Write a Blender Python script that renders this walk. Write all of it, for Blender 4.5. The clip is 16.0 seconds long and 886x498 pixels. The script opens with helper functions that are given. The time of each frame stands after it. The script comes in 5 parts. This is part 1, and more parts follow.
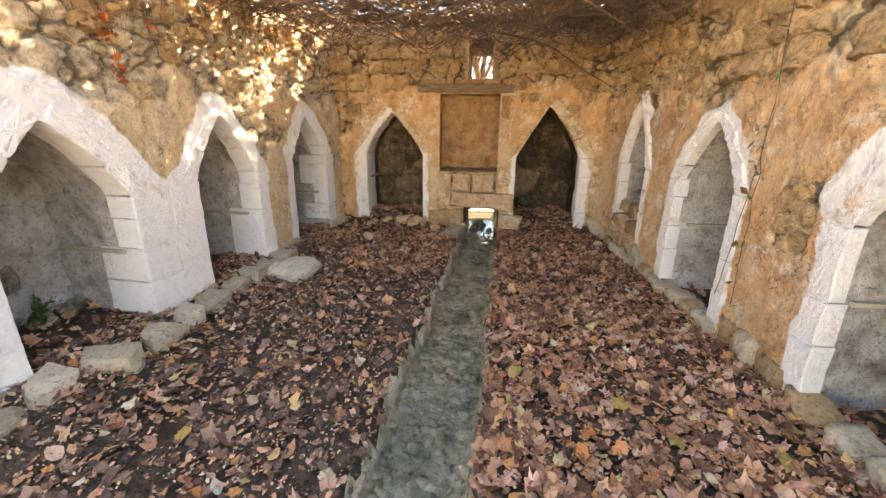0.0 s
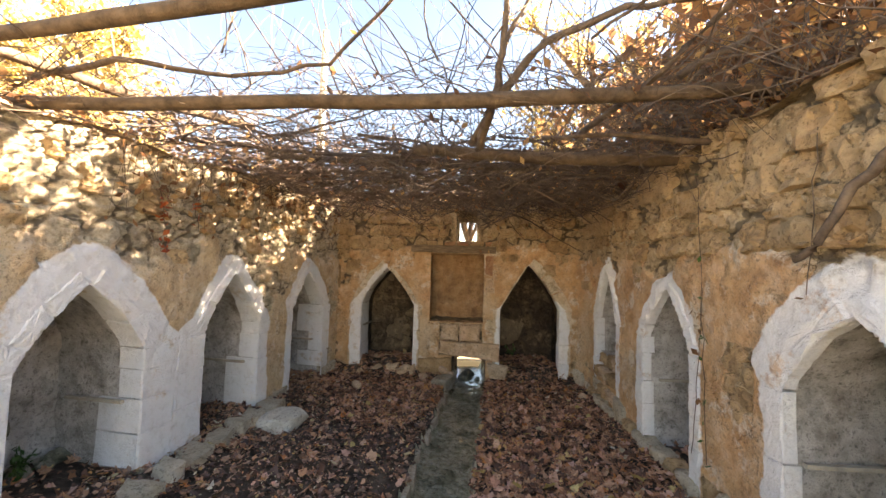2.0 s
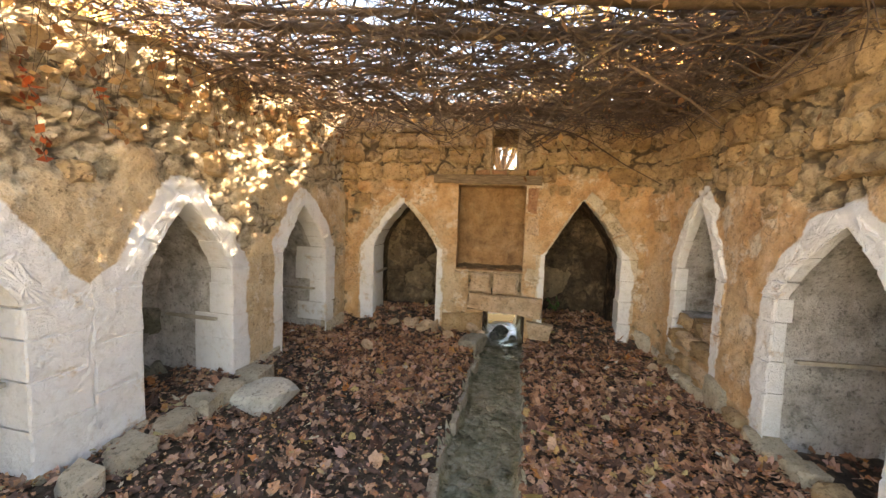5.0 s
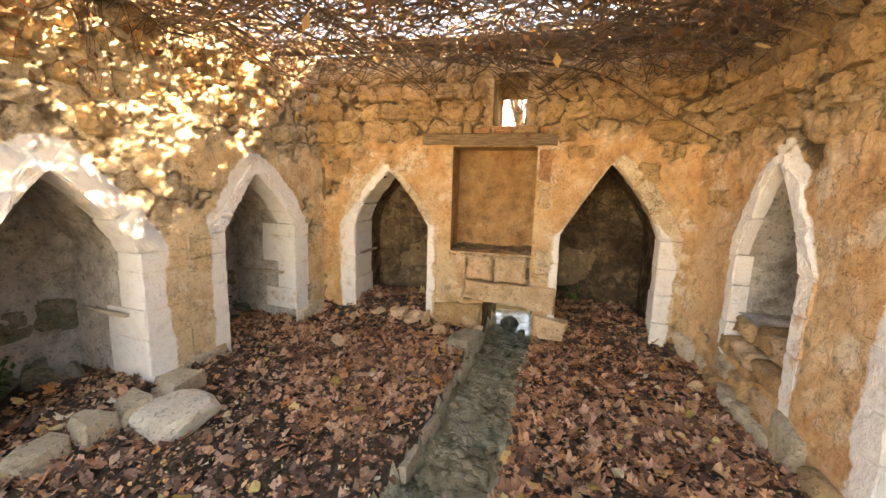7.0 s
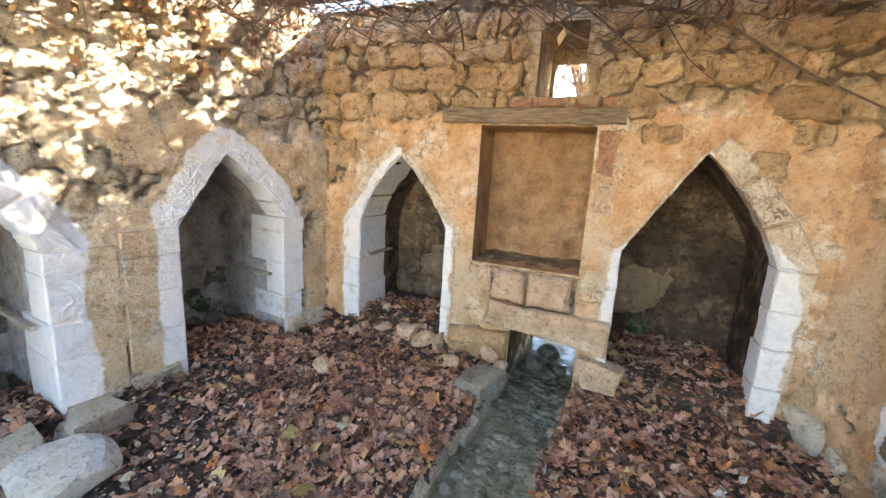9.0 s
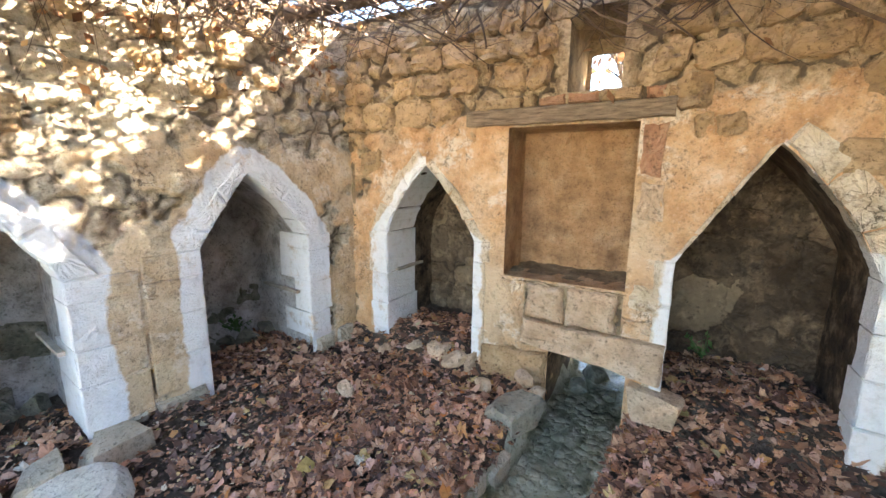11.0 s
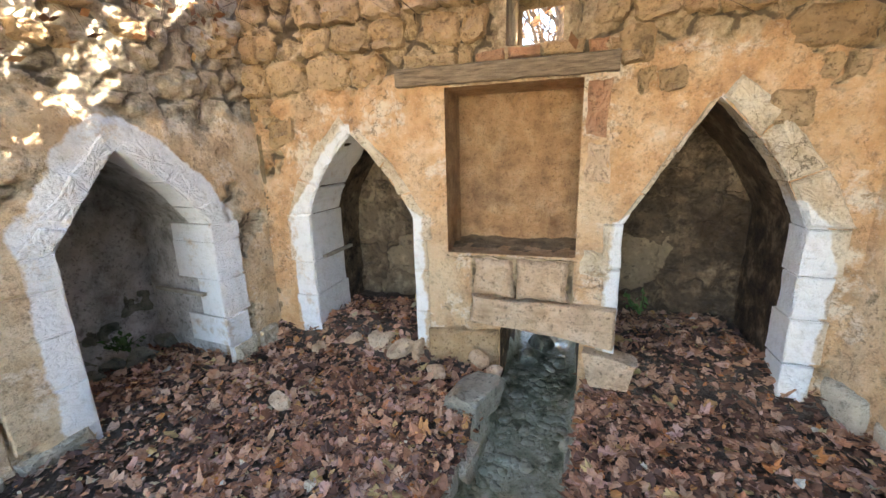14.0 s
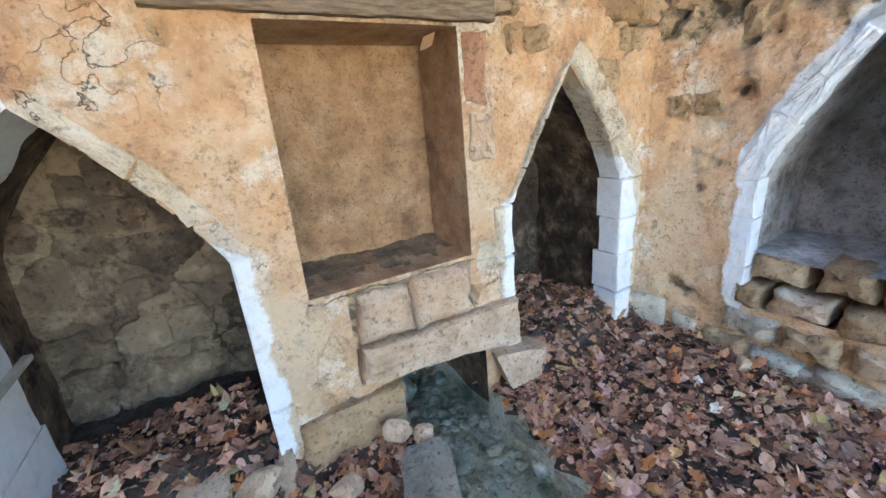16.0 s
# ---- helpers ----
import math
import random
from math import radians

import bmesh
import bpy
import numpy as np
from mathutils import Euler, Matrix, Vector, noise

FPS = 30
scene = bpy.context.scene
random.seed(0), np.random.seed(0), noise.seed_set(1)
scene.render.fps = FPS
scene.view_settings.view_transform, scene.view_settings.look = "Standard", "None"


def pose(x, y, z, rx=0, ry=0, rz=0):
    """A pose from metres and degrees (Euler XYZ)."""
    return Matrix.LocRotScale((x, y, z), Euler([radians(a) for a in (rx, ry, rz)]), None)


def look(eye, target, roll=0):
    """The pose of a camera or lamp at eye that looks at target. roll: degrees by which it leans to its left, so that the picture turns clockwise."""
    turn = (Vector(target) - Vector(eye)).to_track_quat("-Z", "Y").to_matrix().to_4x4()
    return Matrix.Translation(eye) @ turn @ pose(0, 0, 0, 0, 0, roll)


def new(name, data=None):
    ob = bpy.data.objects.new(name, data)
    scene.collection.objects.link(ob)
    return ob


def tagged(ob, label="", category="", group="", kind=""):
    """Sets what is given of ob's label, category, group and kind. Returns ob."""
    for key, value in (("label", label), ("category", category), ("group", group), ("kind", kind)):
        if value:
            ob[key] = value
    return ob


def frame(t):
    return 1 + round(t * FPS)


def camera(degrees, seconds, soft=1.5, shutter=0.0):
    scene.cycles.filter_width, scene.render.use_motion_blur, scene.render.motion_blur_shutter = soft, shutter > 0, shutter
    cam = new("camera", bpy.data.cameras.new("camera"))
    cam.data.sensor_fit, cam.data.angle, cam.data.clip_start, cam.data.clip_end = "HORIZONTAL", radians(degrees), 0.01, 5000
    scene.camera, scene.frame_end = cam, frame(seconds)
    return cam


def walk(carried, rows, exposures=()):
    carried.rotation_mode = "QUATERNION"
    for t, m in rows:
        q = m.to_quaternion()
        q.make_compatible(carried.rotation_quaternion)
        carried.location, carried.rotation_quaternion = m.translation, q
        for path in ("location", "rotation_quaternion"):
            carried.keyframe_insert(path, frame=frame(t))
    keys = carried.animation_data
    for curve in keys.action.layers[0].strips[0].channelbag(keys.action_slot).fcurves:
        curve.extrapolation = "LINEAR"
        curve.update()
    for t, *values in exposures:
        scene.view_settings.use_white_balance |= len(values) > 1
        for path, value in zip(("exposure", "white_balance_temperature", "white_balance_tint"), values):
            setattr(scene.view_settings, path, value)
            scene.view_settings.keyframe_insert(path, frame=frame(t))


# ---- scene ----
cam = camera(96.6, 16.0)
METRES, EYE, TILT, LEAN, TURN = 5.66, 1.5, 0.0, 0.0, 0.0
ROWS = [
    (0.0, 0.0, 0.0, 0.0, 0.19, -17.1, -0.63),
    (0.5, 0.0044, -0.0326, 0.0047, 1.01, -13.02, -0.18),
    (1.0, 0.0083, -0.0516, 0.0127, 0.84, -7.25, -1.58),
    (1.5, 0.0098, -0.057, 0.0209, -0.61, -1.43, -1.83),
    (2.0, 0.0066, -0.0595, 0.0289, -0.84, 3.2, -1.7),
    (2.5, -0.0016, -0.0594, 0.0332, 0.17, 5.26, -1.7),
    (3.0, -0.0112, -0.0444, 0.023, 1.48, 4.26, -1.67),
    (3.5, -0.0161, -0.0001, 0.0145, 2.09, 1.79, -1.71),
    (4.0, -0.0108, 0.0405, 0.0137, 2.18, -0.86, -1.82),
    (4.5, -0.0098, 0.0995, 0.0094, 2.38, -3.13, -2.03),
    (7.0, 0.0769, 0.3063, 0.0096, 8.54, -9.13, -1.61),
    (7.5, 0.0956, 0.3616, 0.0109, 11.64, -10.35, -2.08),
    (8.0, 0.1055, 0.3982, 0.0129, 13.42, -11.15, -3.16),
    (8.5, 0.1073, 0.4383, 0.0129, 13.89, -11.04, -3.56),
    (9.0, 0.1054, 0.4723, 0.0136, 17.52, -11.05, -3.4),
    (9.5, 0.1151, 0.497, 0.0148, 22.68, -11.03, -2.83),
    (12.0, 0.1219, 0.5217, 0.0203, 23.92, -10.27, 0.01),
    (12.5, 0.1241, 0.523, 0.021, 21.79, -10.62, 0.53),
    (13.0, 0.1199, 0.5222, 0.0197, 19.11, -11.37, 0.93),
    (13.5, 0.1047, 0.5225, 0.015, 15.92, -12.4, 1.15),
    (14.0, 0.0765, 0.5558, 0.0089, 11.55, -13.71, 1.58),
    (14.5, 0.0386, 0.5964, 0.0069, 2.96, -15.1, 2.12),
    (15.0, -0.0193, 0.6397, 0.0048, -8.44, -15.35, 2.24),
    (15.5, -0.0581, 0.6756, 0.0102, -20.27, -15.95, 3.76),
    (16.0, -0.0763, 0.7242, 0.0092, -36.0, -17.86, 4.97),
]

EXPOSURES = [(0.0, 5.69, 8506, 23), (1.0, 5.39, 8954, 24), (1.8, 4.94, 7879, 22), (2.5, 4.61, 7416, 18), (3.2, 4.59, 7323, 18), (3.8, 4.89, 7879, 20), (4.5, 5.32, 8343, 20), (7.0, 6.09, 10011, 24), (8.0, 6.29, 7007, 17), (9.0, 6.36, 6447, 15), (12.5, 6.41, 6099, 14), (14.0, 6.39, 6294, 15), (14.6, 6.52, 6234, 17), (15.4, 6.67, 5664, 11), (16.0, 6.64, 5295, 11)]
walk(cam, [(t, pose(0, 0, EYE, TILT, LEAN, TURN) @ pose(METRES * x, METRES * y, METRES * z, 90 + pitch, roll, yaw)) for t, x, y, z, yaw, pitch, roll in ROWS], EXPOSURES)

# ---- world, sun, exposure ----
SUN_DIR = Vector((1.0, 0.30, 0.42)).normalized()
sun = new("sun", bpy.data.lights.new("sun", "SUN"))
sun.data.energy, sun.data.angle, sun.data.color = 5.0, radians(0.6), (1.0, 0.90, 0.74)
sun.matrix_world = look((20, 6, 10), Vector((20, 6, 10)) - SUN_DIR)
world = bpy.data.worlds.new("world")
scene.world = world
world.use_nodes = True
wn = world.node_tree
sky = wn.nodes.new("ShaderNodeTexSky")
sky.sky_type, sky.sun_disc = "NISHITA", False
sky.sun_elevation = math.asin(SUN_DIR.z)
sky.sun_rotation = math.atan2(SUN_DIR.x, SUN_DIR.y)
sky.dust_density = 0.25
wn.links.new(sky.outputs[0], wn.nodes["Background"].inputs[0])
wn.nodes["Background"].inputs[1].default_value = 0.024


# ---- materials ----
def ramp(nt, fac, stops):
    r = nt.nodes.new("ShaderNodeValToRGB")
    while len(r.color_ramp.elements) < len(stops):
        r.color_ramp.elements.new(0.5)
    for e, (p, c) in zip(r.color_ramp.elements, stops):
        e.position, e.color = p, (*c, 1)
    nt.links.new(fac, r.inputs[0])
    return r.outputs[0]


def tex(nt, scale, detail=6, rough=0.6, kind="noise", coord=None, stretch=None):
    n = nt.nodes.new("ShaderNodeTexVoronoi" if kind == "voronoi" else "ShaderNodeTexNoise")
    n.inputs["Scale"].default_value = scale
    if kind == "noise":
        n.inputs["Detail"].default_value, n.inputs["Roughness"].default_value = detail, rough
    g = coord
    if g is None:
        g = nt.nodes.new("ShaderNodeNewGeometry").outputs["Position"]
    if stretch:
        mp = nt.nodes.new("ShaderNodeMapping")
        mp.inputs["Scale"].default_value = stretch
        nt.links.new(g, mp.inputs[0])
        g = mp.outputs[0]
    nt.links.new(g, n.inputs["Vector"])
    return n.outputs[0]


def mix(nt, fac, a, b, mode="MIX"):
    m = nt.nodes.new("ShaderNodeMix")
    m.data_type, m.blend_type = "RGBA", mode
    for sock, v in ((m.inputs[0], fac), (m.inputs[6], a), (m.inputs[7], b)):
        if isinstance(v, (int, float)):
            sock.default_value = v
        elif isinstance(v, tuple):
            sock.default_value = (*v, 1)
        else:
            nt.links.new(v, sock)
    return m.outputs[2]


def step(nt, fac, lo, hi):
    r = nt.nodes.new("ShaderNodeMapRange")
    r.inputs[1].default_value, r.inputs[2].default_value = lo, hi
    nt.links.new(fac, r.inputs[0])
    return r.outputs[0]


def material(name, rough=0.9):
    m = bpy.data.materials.new(name)
    m.use_nodes = True
    nt = m.node_tree
    b = nt.nodes["Principled BSDF"]
    b.inputs["Roughness"].default_value = rough
    b.inputs["Specular IOR Level"].default_value = 0.25
    return m, nt, b


def bump(nt, b, height, strength=0.5, dist=0.02):
    n = nt.nodes.new("ShaderNodeBump")
    n.inputs["Strength"].default_value, n.inputs["Distance"].default_value = strength, dist
    nt.links.new(height, n.inputs["Height"])
    nt.links.new(n.outputs[0], b.inputs["Normal"])


def masonry(name, dark, mid, light, stain=(0.10, 0.075, 0.05), moss=0.0, stain_lo=0.60, grain=38.0, piece=False, b_strength=0.55, stones=0.0):
    """Weathered mineral surface: broad tone, blotches, dark stains, pits and grain."""
    m, nt, b = material(name)
    broad, blotch, fine = tex(nt, 1.3, 5), tex(nt, 6.5, 7, 0.65), tex(nt, grain, 8, 0.7)
    col = ramp(nt, blotch, [(0.30, dark), (0.50, mid), (0.72, light)])
    col = mix(nt, step(nt, broad, 0.45, 0.75), col, mix(nt, 0.55, col, light))
    col = mix(nt, step(nt, tex(nt, 2.6, 8, 0.7), stain_lo, stain_lo + 0.17), col, stain)
    if piece:
        info = nt.nodes.new("ShaderNodeObjectInfo")
        col = mix(nt, 0.38, col, ramp(nt, info.outputs["Random"], [(0.0, dark), (0.35, mid), (0.7, light), (1.0, stain)]))
    if moss:
        col = mix(nt, step(nt, tex(nt, 4.2, 8, 0.7), 1 - moss, 1.1 - moss), col, (0.035, 0.055, 0.02))
    col = mix(nt, step(nt, fine, 0.55, 0.64), col, mix(nt, 0.75, col, tuple(c * 0.3 for c in mid)))
    col = mix(nt, step(nt, tex(nt, grain * 0.45, 7, 0.7), 0.56, 0.66), col, mix(nt, 0.6, col, tuple(c * 0.5 for c in dark)))
    h = mix(nt, 0.45, blotch, fine)
    if stones:
        geo = nt.nodes.new("ShaderNodeNewGeometry").outputs["Position"]
        wob = nt.nodes.new("ShaderNodeTexNoise")
        wob.inputs["Scale"].default_value = 5.0
        wob.inputs["Detail"].default_value = 6.0
        nt.links.new(geo, wob.inputs["Vector"])
        at = mix(nt, 0.30, geo, wob.outputs["Color"])
        cell, rim = nt.nodes.new("ShaderNodeTexVoronoi"), nt.nodes.new("ShaderNodeTexVoronoi")
        rim.feature = "DISTANCE_TO_EDGE"
        for v in (cell, rim):
            v.inputs["Scale"].default_value = stones
            nt.links.new(at, v.inputs["Vector"])
        hue = nt.nodes.new("ShaderNodeSeparateColor")
        nt.links.new(cell.outputs["Color"], hue.inputs[0])
        col = mix(nt, 0.4, col, ramp(nt, hue.outputs[0], [(0.0, stain), (0.35, dark), (0.7, mid), (1.0, light)]))
        gap = step(nt, rim.outputs["Distance"], 0.05, 0.0)
        patchy = nt.nodes.new("ShaderNodeMath")
        patchy.operation = "MULTIPLY"
        nt.links.new(gap, patchy.inputs[0])
        nt.links.new(step(nt, tex(nt, 3.0, 5), 0.42, 0.66), patchy.inputs[1])
        col = mix(nt, patchy.outputs[0], col, tuple(c * 0.8 for c in stain))
        h = mix(nt, 0.5, h, step(nt, rim.outputs["Distance"], 0.0, 0.2))
    # hollows of the grain darkened in colour, as cavity shade
    col = mix(nt, step(nt, mix(nt, 0.5, fine, tex(nt, grain * 0.4, 8, 0.7)), 0.46, 0.36), col, mix(nt, 0.6, col, tuple(c * 0.35 for c in dark)))
    nt.links.new(col, b.inputs["Base Color"])
    bump(nt, b, h, b_strength, 0.06)
    return m


PLASTER = masonry("ochre_plaster", (0.30, 0.175, 0.088), (0.52, 0.32, 0.16), (0.66, 0.47, 0.28), (0.24, 0.135, 0.07), stain_lo=0.51, grain=85.0, b_strength=1.0)
RUBBLE = masonry("rubble_mortar", (0.10, 0.07, 0.04), (0.24, 0.17, 0.095), (0.40, 0.30, 0.175), (0.08, 0.06, 0.035), moss=0.36, b_strength=0.9)
# lichen, plus extra moss that stands in for dimmer light on upper walls
STONE = masonry("tan_limestone", (0.25, 0.165, 0.085), (0.45, 0.30, 0.155), (0.62, 0.47, 0.28), (0.22, 0.17, 0.10), piece=True, moss=0.33, b_strength=1.0)
PALE = masonry("pale_limestone", (0.40, 0.335, 0.23), (0.56, 0.485, 0.355), (0.68, 0.61, 0.475), (0.20, 0.17, 0.11), piece=True, moss=0.22, b_strength=1.0)
INNER = masonry("grey_lime_lining", (0.22, 0.20, 0.165), (0.50, 0.475, 0.43), (0.72, 0.71, 0.68), (0.15, 0.12, 0.08), moss=0.31, stain_lo=0.55, b_strength=1.0)
# back recess linings: soot and stain, with recess shade put into their tones
SOOT_SHADE = masonry("soot_and_shade_lining", (0.016, 0.011, 0.008), (0.075, 0.050, 0.030), (0.34, 0.25, 0.155), (0.016, 0.010, 0.007), moss=0.20, stain_lo=0.49, grain=20.0, b_strength=1.0)
STAIN_SHADE = masonry("stained_shaded_ochre_rubble", (0.024, 0.016, 0.011), (0.09, 0.062, 0.038), (0.42, 0.32, 0.20), (0.035, 0.022, 0.014), moss=0.30, stain_lo=0.48, grain=24.0, b_strength=1.0, stones=4.2)
SOIL = masonry("damp_soil", (0.036, 0.026, 0.020), (0.085, 0.063, 0.046), (0.20, 0.16, 0.115), (0.028, 0.020, 0.016), grain=60.0, b_strength=1.0)
BED = masonry("algae_stone_bed", (0.16, 0.165, 0.10), (0.48, 0.465, 0.32), (0.74, 0.71, 0.57), (0.09, 0.11, 0.05), stain_lo=0.54, grain=30.0, b_strength=1.0)
PEBBLE = masonry("wet_pebble", (0.24, 0.24, 0.155), (0.52, 0.50, 0.36), (0.72, 0.69, 0.56), (0.12, 0.13, 0.07), stain_lo=0.52, grain=30.0)
# outer ground out of view, made pale to bounce sun into the court
BOUNCE_FIELD = masonry("pale_bounce_ground", (0.20, 0.165, 0.10), (0.36, 0.30, 0.19), (0.48, 0.41, 0.28), (0.08, 0.09, 0.03))

BLOCK = masonry("cream_block", (0.41, 0.275, 0.16), (0.61, 0.44, 0.28), (0.73, 0.595, 0.43), (0.32, 0.21, 0.12), stain_lo=0.56, b_strength=1.0)
BOULDER = masonry("pale_boulder", (0.42, 0.39, 0.31), (0.58, 0.55, 0.46), (0.70, 0.67, 0.58), (0.32, 0.30, 0.22), stain_lo=0.6, b_strength=0.8)
GREYSTONE = masonry("grey_brown_stone", (0.20, 0.18, 0.13), (0.34, 0.31, 0.235), (0.48, 0.445, 0.35), (0.13, 0.115, 0.08), moss=0.30, b_strength=1.0)
MOSSSTONE = masonry("mossy_stone", (0.06, 0.065, 0.04), (0.19, 0.185, 0.13), (0.40, 0.38, 0.31), (0.05, 0.06, 0.025), moss=0.42, b_strength=0.8)
BRICK = masonry("old_red_brick", (0.30, 0.15, 0.085), (0.44, 0.235, 0.13), (0.56, 0.36, 0.22), (0.30, 0.20, 0.12), stain_lo=0.5, b_strength=1.0)
CONCRETE = masonry("pole_concrete", (0.30, 0.29, 0.25), (0.42, 0.41, 0.36), (0.5, 0.48, 0.42))


def wall_material(name, tones, bare=((0.20, 0.145, 0.085), (0.43, 0.32, 0.19), (0.62, 0.49, 0.32))):
    """Ochre plaster, worn to rubble where 'rough' says so, with limewash where 'white' says so."""
    m, nt, b = material(name)
    broad, blotch, fine, mid = tex(nt, 1.1, 5), tex(nt, 5.5, 8, 0.66), tex(nt, 42, 8, 0.7), tex(nt, 15, 8, 0.7)
    pl = ramp(nt, blotch, list(zip((0.28, 0.45, 0.58, 0.75), tones)))
    pl = mix(nt, step(nt, broad, 0.5, 0.72), pl, mix(nt, 0.6, pl, (0.60, 0.36, 0.16)))
    pl = mix(nt, step(nt, tex(nt, 0.9, 6, 0.6, stretch=(1, 1, 0.6)), 0.52, 0.66), pl, mix(nt, 0.7, pl, (0.62, 0.50, 0.33)))
    pl = mix(nt, step(nt, tex(nt, 2.3, 8, 0.72), 0.57, 0.68), pl, mix(nt, 0.6, pl, (0.30, 0.21, 0.12)))
    pl = mix(nt, step(nt, tex(nt, 3.4, 9, 0.7), 0.54, 0.62), pl, (0.73, 0.63, 0.48))
    pl = mix(nt, step(nt, tex(nt, 4.6, 9, 0.72, stretch=(1, 1, 1.4)), 0.60, 0.66), pl, (0.36, 0.25, 0.145))
    ru = ramp(nt, mid, list(zip((0.32, 0.5, 0.68), bare)))
    ru = mix(nt, step(nt, tex(nt, 5.5, 10, 0.78), 0.54, 0.60), ru, mix(nt, 0.42, ru, (0.10, 0.09, 0.045)))

    def attr(name):
        n = nt.nodes.new("ShaderNodeAttribute")
        n.attribute_name = name
        return n.outputs["Fac"]

    def math_node(op, x, y):
        n = nt.nodes.new("ShaderNodeMath")
        n.operation = op
        for sock, v in zip(n.inputs, (x, y)):
            if isinstance(v, (int, float)):
                sock.default_value = v
            else:
                nt.links.new(v, sock)
        return n.outputs[0]

    col = mix(nt, step(nt, math_node("ADD", attr("rough"), math_node("MULTIPLY", math_node("SUBTRACT", blotch, 0.5), 2.2)), 0.35, 0.65), pl, ru)
    # pits, scuffs and grain
    col = mix(nt, step(nt, tex(nt, 17, 9, 0.75), 0.55, 0.66), col, mix(nt, 0.5, col, (0.22, 0.14, 0.075)))
    col = mix(nt, math_node("MULTIPLY", step(nt, fine, 0.53, 0.62), step(nt, tex(nt, 2.4, 6, 0.7), 0.40, 0.60)), col, mix(nt, 0.7, col, (0.13, 0.085, 0.05)))
    col = mix(nt, step(nt, tex(nt, 70, 6, 0.7), 0.56, 0.70), col, mix(nt, 0.35, col, (0.85, 0.74, 0.56)))
    wh = ramp(nt, mid, [(0.25, (0.66, 0.64, 0.60)), (0.48, (0.82, 0.82, 0.80)), (0.75, (0.86, 0.86, 0.85))])
    edge = math_node("ADD", attr("white"), math_node("MULTIPLY", math_node("SUBTRACT", tex(nt, 4.5, 6, 0.6), 0.5), 1.8))
    col = mix(nt, math_node("MULTIPLY", step(nt, math_node("ADD", attr("joint"), math_node("MULTIPLY", math_node("SUBTRACT", mid, 0.5), 1.2)), 0.55, 0.75), 0.85), col, (0.10, 0.078, 0.052))
    cover = math_node("MULTIPLY", step(nt, edge, -0.06, 0.10), math_node("SUBTRACT", 1.0, math_node("MULTIPLY", step(nt, tex(nt, 3.1, 9, 0.75), 0.57, 0.66), 0.75)))
    cover = math_node("MULTIPLY", cover, math_node("SUBTRACT", 1.0, math_node("MULTIPLY", step(nt, fine, 0.64, 0.74), 0.15)))
    col = mix(nt, cover, col, wh)
    # hairline cracks
    v = nt.nodes.new("ShaderNodeTexVoronoi")
    v.feature = "DISTANCE_TO_EDGE"
    v.inputs["Scale"].default_value = 3.4
    g = nt.nodes.new("ShaderNodeNewGeometry")
    wn_ = nt.nodes.new("ShaderNodeTexNoise")
    wn_.inputs["Scale"].default_value, wn_.inputs["Detail"].default_value = 7.0, 6.0
    nt.links.new(g.outputs["Position"], wn_.inputs["Vector"])
    warp = mix(nt, 0.28, g.outputs["Position"], wn_.outputs["Color"])
    nt.links.new(warp, v.inputs["Vector"])
    crack = math_node("MULTIPLY", math_node("MULTIPLY", step(nt, v.outputs["Distance"], 0.008, 0.0), math_node("SUBTRACT", 1.0, cover)), step(nt, tex(nt, 1.7, 3), 0.53, 0.60))
    col = mix(nt, math_node("MULTIPLY", crack, 0.85), col, (0.10, 0.07, 0.04))
    chip = nt.nodes.new("ShaderNodeTexVoronoi")
    chip.feature = "DISTANCE_TO_EDGE"
    chip.inputs["Scale"].default_value = 9.0
    nt.links.new(warp, chip.inputs["Vector"])
    craze = math_node("MULTIPLY", math_node("MULTIPLY", step(nt, chip.outputs["Distance"], 0.016, 0.0), math_node("SUBTRACT", 1.0, math_node("MULTIPLY", cover, 0.8))), step(nt, tex(nt, 2.9, 6, 0.7), 0.54, 0.62))
    col = mix(nt, math_node("MULTIPLY", craze, 0.75), col, (0.12, 0.085, 0.05))
    lump = nt.nodes.new("ShaderNodeTexVoronoi")
    lump.feature = "SMOOTH_F1"
    lump.inputs["Scale"].default_value = 5.5
    nt.links.new(mix(nt, 0.2, g.outputs["Position"], nt.nodes.new("ShaderNodeTexNoise").outputs["Color"]), lump.inputs["Vector"])
    bare = step(nt, tex(nt, 1.6, 4), 0.42, 0.62)
    h = mix(nt, 0.55, mid, fine)
    h = mix(nt, 0.35, h, blotch)
    h = math_node("SUBTRACT", h, math_node("MULTIPLY", math_node("MULTIPLY", lump.outputs["Distance"], bare), 0.22))
    # cavity shade painted into the colour, where the bump height is low
    pit_shade = step(nt, mix(nt, 0.5, mid, fine), 0.46, 0.36)
    col = mix(nt, math_node("MULTIPLY", pit_shade, math_node("SUBTRACT", 0.85, math_node("MULTIPLY", cover, 0.80))), col, mix(nt, 0.75, col, (0.11, 0.075, 0.045)))
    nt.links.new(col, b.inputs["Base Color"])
    bump(nt, b, math_node("SUBTRACT", h, math_node("MULTIPLY", math_node("MAXIMUM", crack, craze), 0.3)), 1.0, 0.055)
    return m


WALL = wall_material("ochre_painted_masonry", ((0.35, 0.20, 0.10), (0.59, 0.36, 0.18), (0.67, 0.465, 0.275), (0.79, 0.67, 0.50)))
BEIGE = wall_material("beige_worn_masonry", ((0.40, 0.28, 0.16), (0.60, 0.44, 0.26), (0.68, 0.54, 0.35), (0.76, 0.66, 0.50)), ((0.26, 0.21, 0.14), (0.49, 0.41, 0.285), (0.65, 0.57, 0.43)))
